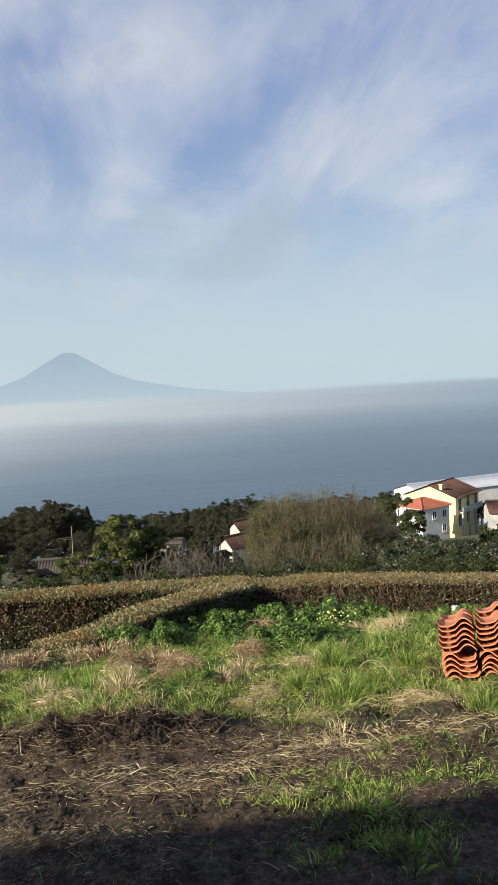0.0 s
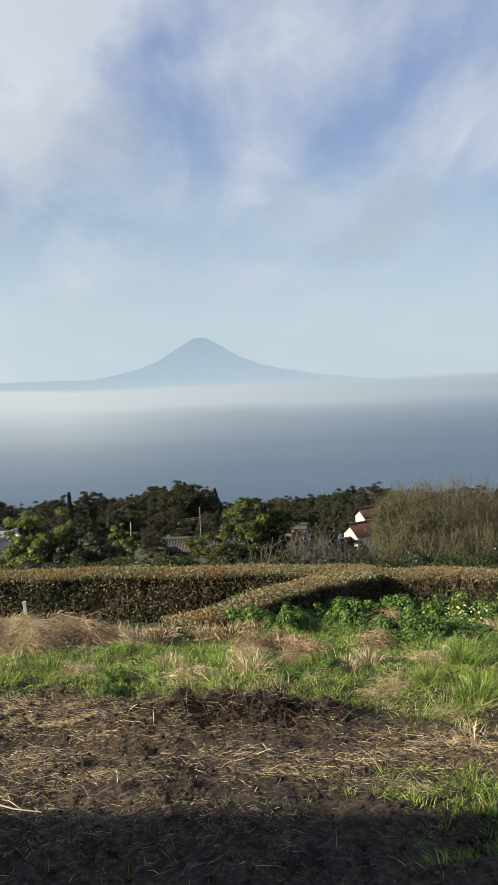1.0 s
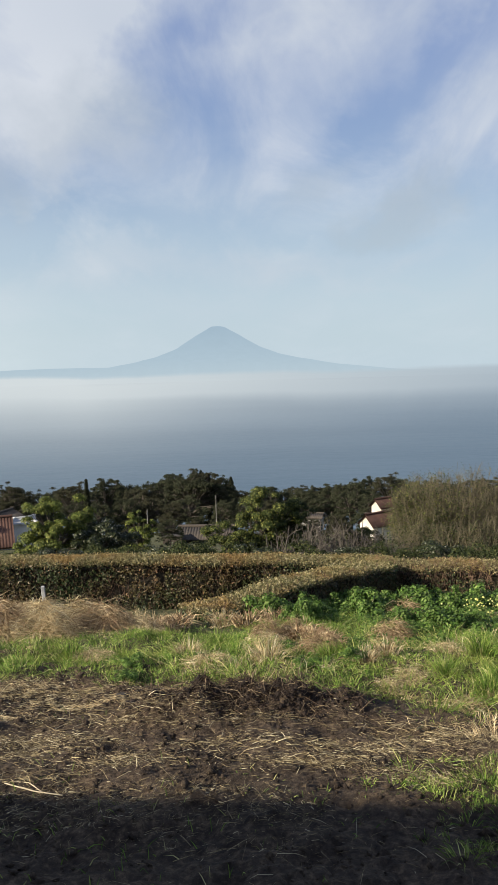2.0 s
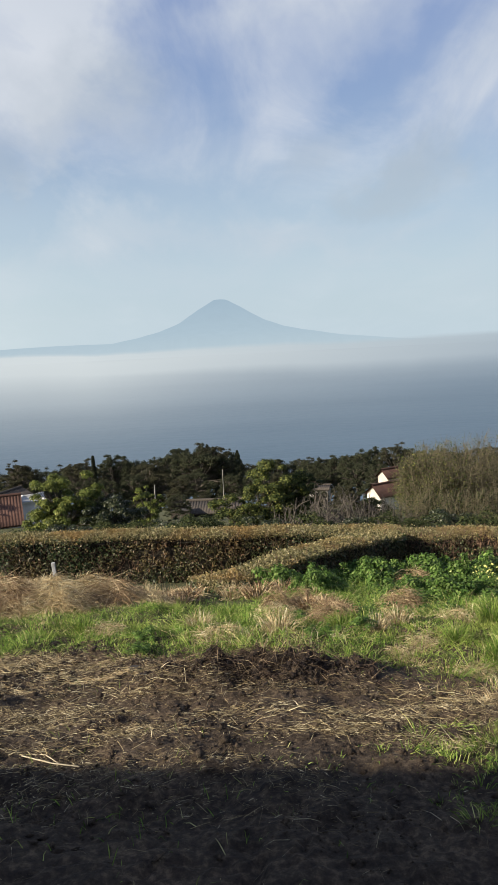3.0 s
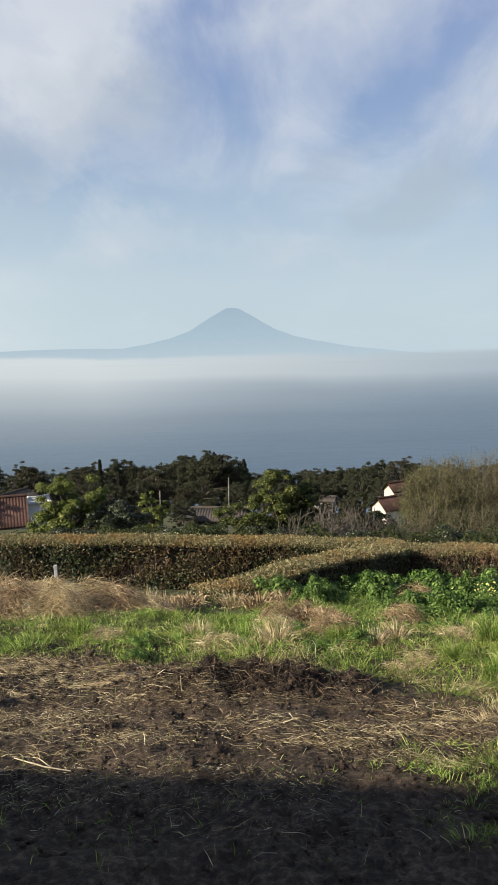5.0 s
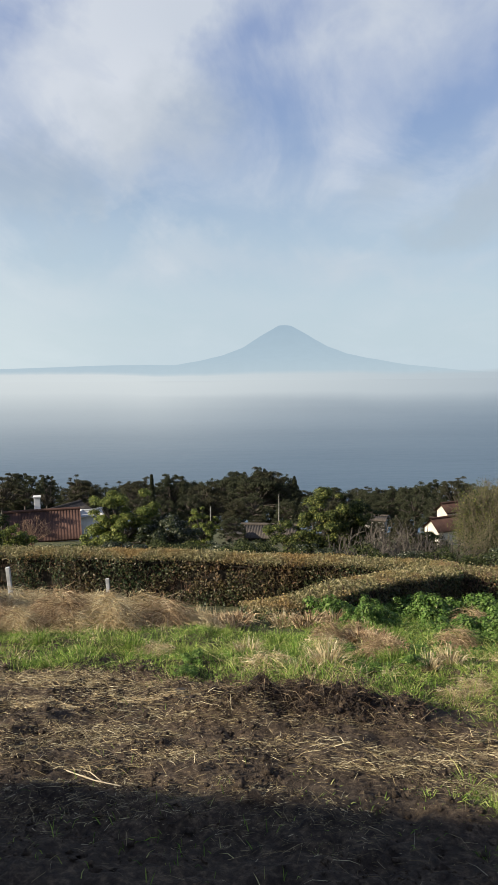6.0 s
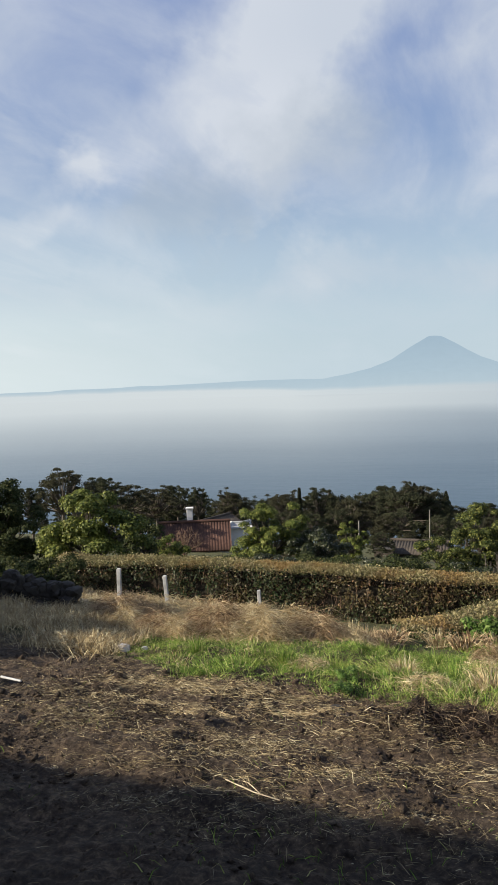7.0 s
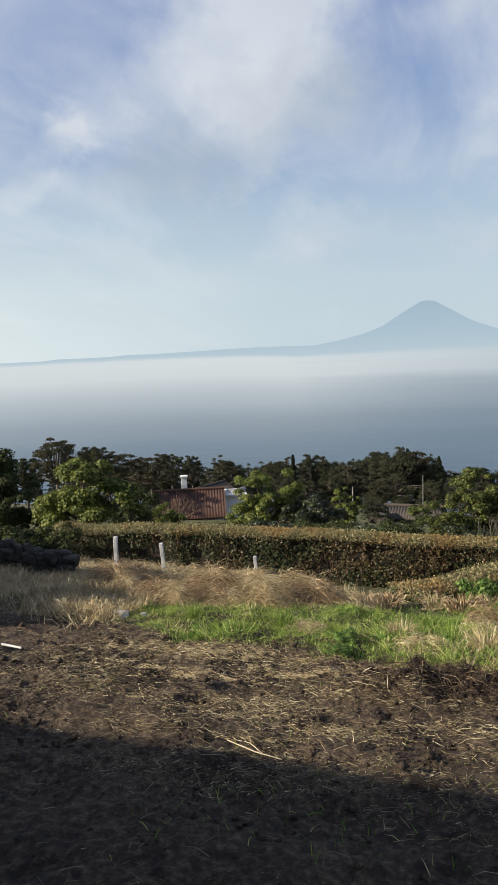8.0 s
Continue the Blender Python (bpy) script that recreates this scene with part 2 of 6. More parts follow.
M_GREYWALL = surface("plaster_grey", [(0.3, (0.36, 0.36, 0.35)), (0.7, (0.5, 0.5, 0.48))], 1.5, 0.9, 0.4, 0.7)
M_FRAME = surface("painted_frame", [(0.3, (0.5, 0.5, 0.48)), (0.7, (0.62, 0.62, 0.6))], 5, 0.6)
M_DARKWOOD = surface("dark_wood", [(0.3, (0.035, 0.028, 0.022)), (0.7, (0.10, 0.08, 0.06))], 8, 0.8, 1.0, 0.7)
M_POST = surface("concrete_post", [(0.3, (0.40, 0.40, 0.39)), (0.7, (0.58, 0.58, 0.56))], 22, 0.9, 4, 0.65, 70, 0.002)
M_STONE = surface("basalt", [(0.3, (0.020, 0.017, 0.014)), (0.7, (0.072, 0.062, 0.050))], 9, 0.9, 1.6, 0.6, 30, 0.012)
M_PALESTONE = surface("pale_stone", [(0.3, (0.34, 0.33, 0.31)), (0.7, (0.58, 0.57, 0.54))], 14, 0.9, 3, 0.7, 40, 0.006)
M_PALLET = surface("blue_plastic", [(0.3, (0.012, 0.022, 0.06)), (0.7, (0.03, 0.05, 0.12))], 9, 0.5)
M_HEAP = surface("dug_earth", [(0.3, (0.012, 0.008, 0.006)), (0.7, (0.045, 0.029, 0.020))], 20, 0.95, 5, 0.6, 60, 0.01)
M_ROOT = foliage("dead_root", [(0.0, (0.022, 0.015, 0.010)), (0.7, (0.085, 0.058, 0.037)), (1.0, (0.26, 0.20, 0.12))], 0.7, 0.05)
M_STALK = surface("dead_stalk", [(0.3, (0.30, 0.24, 0.15)), (0.7, (0.50, 0.43, 0.29))], 20, 0.8)
M_POLE = surface("weathered_pole", [(0.3, (0.20, 0.19, 0.17)), (0.7, (0.34, 0.32, 0.29))], 10, 0.85)


def glass_material():
    m, nt, b, out = mat("window_glass")
    b.inputs["Base Color"].default_value = (0.02, 0.025, 0.03, 1)
    b.inputs["Roughness"].default_value = 0.08
    return m


M_GLASS = glass_material()


def soil_material():
    m, nt, b, out = mat("soil")
    L = nt.links
    fine = noise_out(nt, 26, 8, 0.68)
    c = ramp_node(nt, fine, [(0.30, (0.021, 0.0152, 0.0112)), (0.5, (0.070, 0.0515, 0.0365)), (0.72, (0.21, 0.160, 0.108))])
    blot = ramp_node(nt, noise_out(nt, 1.7, 4), [(0.35, (0.62, 0.60, 0.57)), (0.65, (1.08, 1.03, 0.95))])
    c = mixc(nt, 1.0, c, blot, "MULTIPLY")
    # under the grass the earth is greener; the near field is bare
    tc = nt.nodes.new("ShaderNodeTexCoord")
    sep = nt.nodes.new("ShaderNodeSeparateXYZ")
    L.new(tc.outputs["Object"], sep.inputs[0])
    wob = noise_out(nt, 0.9, 3)
    add = nt.nodes.new("ShaderNodeMath")
    add.operation = "MULTIPLY_ADD"
    L.new(wob, add.inputs[0])
    add.inputs[1].default_value = 1.6
    L.new(sep.outputs[1], add.inputs[2])
    mr = node(nt, "ShaderNodeMapRange", From_Min=6.8, From_Max=7.8)
    L.new(add.outputs[0], mr.inputs[0])
    under = ramp_node(nt, noise_out(nt, 5, 6), [(0.3, (0.035, 0.045, 0.015)), (0.7, (0.13, 0.12, 0.05))])
    c = mixc(nt, mr.outputs[0], c, under)
    L.new(c, b.inputs["Base Color"])
    b.inputs["Roughness"].default_value = 0.92
    b.inputs["Specular IOR Level"].default_value = 0.25
    bump(nt, b, noise_out(nt, 45, 8, 0.75), 1.0, 0.03)
    return m


M_SOIL = soil_material()


def sea_material():
    m, nt, b, out = mat("sea_water")
    c = ramp_node(nt, noise_out(nt, 0.004, 5, 0.55, (0.35, 1.6, 1)), [(0.3, (0.056, 0.092, 0.126)), (0.7, (0.074, 0.114, 0.150))])
    nt.links.new(c, b.inputs["Base Color"])
    b.inputs["Roughness"].default_value = 0.42
    b.inputs["IOR"].default_value = 1.33
    bump(nt, b, noise_out(nt, 0.05, 6, 0.65, (0.5, 1.2, 1)), 0.5, 3.0)
    return m


M_SEA = sea_material()


def mist_material():
    """The bank of mist that lies on the water: a glowing shell, thick near its top edge, thinning downwards."""
    m, nt, b, out = mat("sea_mist_glow")
    L = nt.links
    tc = nt.nodes.new("ShaderNodeTexCoord")
    sep = nt.nodes.new("ShaderNodeSeparateXYZ")
    L.new(tc.outputs["Object"], sep.inputs[0])
    wav = noise_out(nt, 0.014, 8, 0.6, (1, 1, 0.5))
    h = nt.nodes.new("ShaderNodeMath")
    h.operation = "MULTIPLY_ADD"
    L.new(wav, h.inputs[0])
    h.inputs[1].default_value = 5.0
    L.new(sep.outputs[2], h.inputs[2])
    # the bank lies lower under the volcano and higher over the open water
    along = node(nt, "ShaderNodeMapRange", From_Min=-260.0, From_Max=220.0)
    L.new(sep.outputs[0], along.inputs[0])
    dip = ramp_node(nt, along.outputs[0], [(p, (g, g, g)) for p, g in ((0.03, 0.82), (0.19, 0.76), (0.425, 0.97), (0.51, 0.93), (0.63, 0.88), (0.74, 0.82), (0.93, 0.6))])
    low = nt.nodes.new("ShaderNodeMath")
    low.operation = "MULTIPLY_ADD"
    L.new(dip, low.inputs[0])
    low.inputs[1].default_value = 8.5
    L.new(h.outputs[0], low.inputs[2])
    mr = node(nt, "ShaderNodeMapRange", From_Min=-72.25, From_Max=17.75)
    L.new(low.outputs[0], mr.inputs[0])

    def grey(*stops):
        return ramp_node(nt, mr.outputs[0], [(p, (g, g, g)) for p, g in stops])

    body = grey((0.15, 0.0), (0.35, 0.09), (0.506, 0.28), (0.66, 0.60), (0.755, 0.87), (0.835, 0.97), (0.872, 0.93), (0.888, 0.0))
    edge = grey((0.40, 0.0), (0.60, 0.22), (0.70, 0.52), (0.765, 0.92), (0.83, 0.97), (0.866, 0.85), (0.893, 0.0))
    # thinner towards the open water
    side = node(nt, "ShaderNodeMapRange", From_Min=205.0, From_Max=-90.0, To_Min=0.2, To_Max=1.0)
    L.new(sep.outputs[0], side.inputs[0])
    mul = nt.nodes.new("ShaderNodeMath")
    mul.operation = "MULTIPLY"
    L.new(body, mul.inputs[0])
    L.new(side.outputs[0], mul.inputs[1])
    top = nt.nodes.new("ShaderNodeMath")
    top.operation = "MAXIMUM"
    L.new(mul.outputs[0], top.inputs[0])
    L.new(edge, top.inputs[1])
    mul = top
    # emission stands in for daylight on the mist: whiter left, greyer right
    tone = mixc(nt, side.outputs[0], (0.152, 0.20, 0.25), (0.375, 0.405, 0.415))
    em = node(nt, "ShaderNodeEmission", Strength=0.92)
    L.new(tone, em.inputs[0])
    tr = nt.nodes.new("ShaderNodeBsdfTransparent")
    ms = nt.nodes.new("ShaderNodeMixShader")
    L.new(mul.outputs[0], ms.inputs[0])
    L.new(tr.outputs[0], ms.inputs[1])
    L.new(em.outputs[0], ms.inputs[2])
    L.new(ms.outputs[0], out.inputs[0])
    return m


def mountain_material():
    """A far volcano: a backdrop that glows faintly, the air's haze painted into its colour."""
    m, nt, b, out = mat("far_mountain_haze")
    tc = nt.nodes.new("ShaderNodeTexCoord")
    sep = nt.nodes.new("ShaderNodeSeparateXYZ")
    nt.links.new(tc.outputs["Object"], sep.inputs[0])
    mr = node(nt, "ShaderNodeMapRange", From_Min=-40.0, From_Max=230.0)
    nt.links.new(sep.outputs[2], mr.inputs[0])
    # painted haze: the colour pales towards the foot
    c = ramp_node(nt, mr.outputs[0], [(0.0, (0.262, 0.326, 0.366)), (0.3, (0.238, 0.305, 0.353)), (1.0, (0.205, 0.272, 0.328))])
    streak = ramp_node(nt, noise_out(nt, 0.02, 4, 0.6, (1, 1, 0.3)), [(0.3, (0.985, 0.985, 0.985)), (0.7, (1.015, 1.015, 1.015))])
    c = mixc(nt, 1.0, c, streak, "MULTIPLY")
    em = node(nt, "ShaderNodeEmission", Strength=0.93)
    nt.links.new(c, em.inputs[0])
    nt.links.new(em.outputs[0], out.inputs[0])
    return m


# ---- building helpers ----
RNG = np.random.default_rng(7)


def grid_noise(x, y, scale, seed=0):
    """Smooth value noise on arrays, about -1 to 1."""
    r = np.random.default_rng(1000 + seed).uniform(-1, 1, (256, 256))
    u, v = np.asarray(x) * scale, np.asarray(y) * scale
    i, j = np.floor(u).astype(int), np.floor(v).astype(int)
    a, b = u - i, v - j
    a, b = a * a * (3 - 2 * a), b * b * (3 - 2 * b)
    g = lambda p, q: r[p % 256, q % 256]
    return (g(i, j) * (1 - a) + g(i + 1, j) * a) * (1 - b) + (g(i, j + 1) * (1 - a) + g(i + 1, j + 1) * a) * b


def slope(x, y):
    """The hillside without its clods: a field, a brow, and the long fall to the sea."""
    x, y = np.asarray(x, float), np.asarray(y, float)
    z = np.interp(y, [-60, 0, 5.5, 7.5, 9, 12, 16, 160, 330, 900], [4, 0, -0.83, -1.32, -1.82, -2.65, -3.55, -36, -84, -110])
    z = z - 0.035 * np.clip(x, -8, 8) * np.clip((y - 5) / 6, 0, 1)
    z = z + 0.05 * np.clip((-0.6 - x) / 1.2, 0, 1) * np.clip((y - 7) / 2, 0, 1) * np.clip((13 - y) / 2.5, 0, 1)
    return z + 0.8 * grid_noise(x, y, 0.04, 3) * np.clip((y - 16) / 30, 0, 1)


def soil_bumps(x, y):
    near = np.clip((y + 2) / 2, 0, 1) * np.clip((14 - y) / 4, 0, 1)
    z = 0.035 * grid_noise(x, y, 0.9, 5) + 0.022 * grid_noise(x, y, 2.7, 6) + 0.026 * grid_noise(x, y, 6, 7) + 0.028 * np.abs(grid_noise(x, y, 12, 8)) + 0.012 * grid_noise(x, y, 24, 10)
    # furrows along the slope's contour
    z += 0.012 * np.sin(y * 9 + 2 * grid_noise(x, y, 0.7, 9)) * np.clip((5 - y) / 1.5, 0, 1)
    z += (0.05 * grid_noise(x, y, 1.6, 14) + 0.05 * grid_noise(x, y, 3.5, 15)) * np.clip((y - 6) / 1.2, 0, 1)
    # the dug-up heap
    u = (x + 0.13) / 0.78
    v = (y - 4.42 + 0.05 * x) / 0.22
    heap = np.exp(-(u ** 4 + v ** 2))
    z += heap * (0.145 + 0.08 * grid_noise(x, y, 4, 11) + 0.07 * grid_noise(x, y, 10, 12) + 0.03 * grid_noise(x, y, 22, 13))
    # a bank of cut earth
    w = np.exp(-(((x - 1.72) / 0.4) ** 4 + ((y - 3.55) / 0.13) ** 2))
    z += 0.09 * w
    # a hole in the turf
    z -= 0.14 * np.exp(-(((x - 1.74) / 0.09) ** 2 + ((y - 4.33) / 0.09) ** 2))
    return z * near


def ground_z(x, y):
    return slope(x, y) + soil_bumps(np.asarray(x, float), np.asarray(y, float))


def gz(x, y):
    return float(ground_z(np.array([x]), np.array([y]))[0])


def mesh_obj(name, verts, faces, material, parent=None, label="", smooth=False):
    """One mesh object from arrays of vertices and of faces (a list of arrays, each of one corner count)."""
    me = bpy.data.meshes.new(name)
    verts = np.asarray(verts, np.float32)
    faces = [np.asarray(f, np.int32) for f in (faces if isinstance(faces, list) else [faces]) if len(f)]
    me.vertices.add(len(verts))
    me.vertices.foreach_set("co", verts.ravel())
    loops = np.concatenate([f.ravel() for f in faces])
    totals = np.concatenate([np.full(len(f), f.shape[1]) for f in faces])
    starts = np.concatenate([[0], np.cumsum(totals)[:-1]])
    me.loops.add(len(loops))
    me.loops.foreach_set("vertex_index", loops)
    me.polygons.add(len(totals))
    me.polygons.foreach_set("loop_start", starts)
    me.polygons.foreach_set("loop_total", totals)
    me.update(calc_edges=True)
    if smooth:
        me.polygons.foreach_set("use_smooth", np.ones(len(totals), bool))
    me.materials.append(material)
    ob = new(name, me)
    if parent is not None:
        ob.parent = parent
    if label:
        ob["label"] = label
    return ob


def part(name, bm, material, parent=None, label="", smooth=False):
    me = bpy.data.meshes.new(name)
    bm.to_mesh(me)
    bm.free()
    for p in me.polygons:
        p.use_smooth = smooth
    me.materials.append(material)
    ob = new(name, me)
    if parent is not None:
        ob.parent = parent
    if label:
        ob["label"] = label
    return ob


def thing(name, m, label, category, group="", kind=""):
    ob = new(name)
    ob.empty_display_size = 0.1
    ob.matrix_world = m
    return tagged(ob, label, category, group, kind)


def box(bm, x0, x1, y0, y1, z0, z1, bevel=0.0, m=None):
    made = bmesh.ops.create_cube(bm, size=1.0, matrix=Matrix.LocRotScale(((x0 + x1) / 2, (y0 + y1) / 2, (z0 + z1) / 2), None, (x1 - x0, y1 - y0, z1 - z0)))
    vs = made["verts"]
    if m is not None:
        bmesh.ops.transform(bm, matrix=m, verts=vs)
    if bevel:
        es = list({e for v in vs for e in v.link_edges})
        bmesh.ops.bevel(bm, geom=es, offset=bevel, segments=2, affect="EDGES", profile=0.5)
    return bm


def boxed(*a, **k):
    return box(bmesh.new(), *a, **k)


def leaf_mesh(pos, nor, size, aspect=0.45, fold=0.25):
    """Folded leaves: two triangles each on a midrib, at pos, turned roughly along nor."""
    n = len(pos)
    nor = nor / (np.linalg.norm(nor, axis=1, keepdims=True) + 1e-9)
    d = RNG.normal(size=(n, 3))
    d -= (d * nor).sum(1, keepdims=True) * nor
    d /= np.linalg.norm(d, axis=1, keepdims=True) + 1e-9
    s = np.cross(nor, d)
    size = np.broadcast_to(size, (n,))[:, None]
    up = nor * size * fold
    v = np.stack([pos - d * size * 0.5, pos + s * size * aspect + up, pos + d * size * 0.5, pos - s * size * aspect + up], 1)
    b = np.arange(n)[:, None] * 4
    return v.reshape(-1, 3), np.concatenate([b + [0, 2, 1], b + [0, 3, 2]])


def blade_mesh(base, way, length, width, droop):
    """Grass blades: a quad and a tip, bending over."""
    n = len(base)
    way = way / np.linalg.norm(way, axis=1, keepdims=True)
    side = np.cross(way, RNG.normal(size=(n, 3)))
    side /= np.linalg.norm(side, axis=1, keepdims=True) + 1e-9
    L, W = np.broadcast_to(length, (n,))[:, None], np.broadcast_to(width, (n,))[:, None] / 2
    out = way * [1, 1, 0] + RNG.normal(size=(n, 3)) * [0.3, 0.3, 0]
    dr = np.broadcast_to(droop, (n,))[:, None]
    mid = base + way * L * 0.55 + out * L * dr * 0.15
    tip = base + way * L * 0.9 + out * L * dr * 0.6 - np.array([0, 0, 1]) * L * dr * 0.35
    v = np.stack([base - side * W, base + side * W, mid + side * W * 0.8, mid - side * W * 0.8, tip], 1)
    b = np.arange(n)[:, None] * 5
    return v.reshape(-1, 3), [b + [0, 1, 2, 3], b + [3, 2, 4]]


def tubes(segs, sides=5):
    """Tapered tubes, one a segment: rows of p0 (3), r0, p1 (3), r1."""
    s = np.asarray(segs, float)
    a, ra, b, rb = s[:, :3], s[:, 3], s[:, 4:7], s[:, 7]
    d = b - a
    d /= np.linalg.norm(d, axis=1, keepdims=True) + 1e-9
    ref = np.where(np.abs(d[:, 2:3]) > 0.9, [[1.0, 0, 0]], [[0, 0, 1.0]])
    u = np.cross(d, ref)
    u /= np.linalg.norm(u, axis=1, keepdims=True) + 1e-9
    w = np.cross(d, u)
    ang = np.arange(sides) / sides * 2 * math.pi
    ring = np.cos(ang)[None, :, None] * u[:, None] + np.sin(ang)[None, :, None] * w[:, None]
    v = np.concatenate([a[:, None] + ring * ra[:, None, None], b[:, None] + ring * rb[:, None, None]], 1)
    k = np.arange(sides)
    f = np.stack([k, (k + 1) % sides, (k + 1) % sides + sides, k + sides], 1)
    return v.reshape(-1, 3), (np.arange(len(s))[:, None, None] * 2 * sides + f[None]).reshape(-1, 4)


def az_place(az, dist):
    """Plan coordinates at a bearing (degrees, right of ahead) and distance."""
    return dist * math.sin(radians(az)), dist * math.cos(radians(az))


def el_z(el, dist):
    return 1.5 + dist * math.tan(radians(el))

# ---- the land, the sea and the distance ----


def build_ground():
    def axis(lo, a, b, hi, step, n):
        k = np.linspace(0, 1, n)[1:] ** 2.2
        return np.concatenate([(a - k * (a - lo))[::-1], np.arange(a, b, step), b + k * (hi - b)])
    xs, ys = axis(-700, -5.5, 4.5, 700, 0.034, 46), axis(-60, 1.6, 10.5, 700, 0.034, 46)
    X, Y = np.meshgrid(xs, ys)
    v = np.stack([X, Y, ground_z(X, Y)], -1).reshape(-1, 3)
    nx, ny = len(xs), len(ys)
    i = (np.arange(ny - 1)[:, None] * nx + np.arange(nx - 1)).reshape(-1, 1)
    ob = mesh_obj("ground", v, i + [0, 1, nx + 1, nx], M_SOIL, smooth=True)
    tagged(ob, "dark volcanic soil of a sloping field, bare and tilled near by", "ground", kind="structure")


def build_sea():
    k = np.linspace(0, 2 * math.pi, 129)[:-1]
    rings = [np.stack([r * np.sin(k), r * np.cos(k), np.full(128, -80.0)], 1) for r in (150, 600, 1500, 3000, 4250)]
    v = np.concatenate(rings)
    a = np.arange(128)
    f = np.concatenate([np.stack([j * 128 + a, j * 128 + (a + 1) % 128, (j + 1) * 128 + (a + 1) % 128, (j + 1) * 128 + a], 1) for j in range(4)])
    tagged(mesh_obj("water", v, f[:, ::-1], M_SEA, smooth=True), "calm grey-blue sea under low mist", "sea", kind="structure")
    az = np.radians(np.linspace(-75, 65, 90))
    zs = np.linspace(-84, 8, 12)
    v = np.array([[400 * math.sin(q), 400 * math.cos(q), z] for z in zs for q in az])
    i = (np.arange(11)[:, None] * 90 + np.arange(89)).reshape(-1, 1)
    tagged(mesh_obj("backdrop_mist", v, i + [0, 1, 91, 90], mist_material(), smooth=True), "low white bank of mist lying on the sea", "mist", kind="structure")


def build_mountain():
    """A volcano with concave flanks and a small flat summit, and the long low island under it."""
    D, px = 4300.0, 3.32
    cx, cy = az_place(-2.0, D)
    X, Y = np.meshgrid(np.linspace(-3600, 1500, 300), np.linspace(-500, 300, 40))
    r = np.hypot(X, Y * 1.2) / px
    h = np.interp(r, [0, 12, 38, 74, 108, 143, 212, 310, 480], [93.5, 92, 77, 54.5, 42, 34, 22, 11, 0])
    h = h + (1.2 * grid_noise(X, Y, 0.012, 21) + 0.4 * grid_noise(X, Y, 0.03, 23)) * np.exp(-r / 200)
    low = 27 * np.exp(-(np.maximum(0, -X - 300) / 3200) ** 2 - (Y / 260) ** 2) * np.clip((-X + 500) / 700, 0, 1) + 1.2 * grid_noise(X, Y, 0.006, 22)
    Z = np.maximum(h, low) * px + el_z(-1.1, D)
    Z[0] = el_z(-1.5, D)
    v = np.stack([cx + X, cy + Y, Z], -1).reshape(-1, 3)
    i = (np.arange(39)[:, None] * 300 + np.arange(299)).reshape(-1, 1)
    tagged(mesh_obj("backdrop_mountain", v, i + [0, 1, 301, 300], mountain_material(), smooth=True), "volcano rising beyond the sea, painted in pale blue haze", "mountain", kind="structure")


build_ground()
build_sea()
build_mountain()

# ---- hedges ----


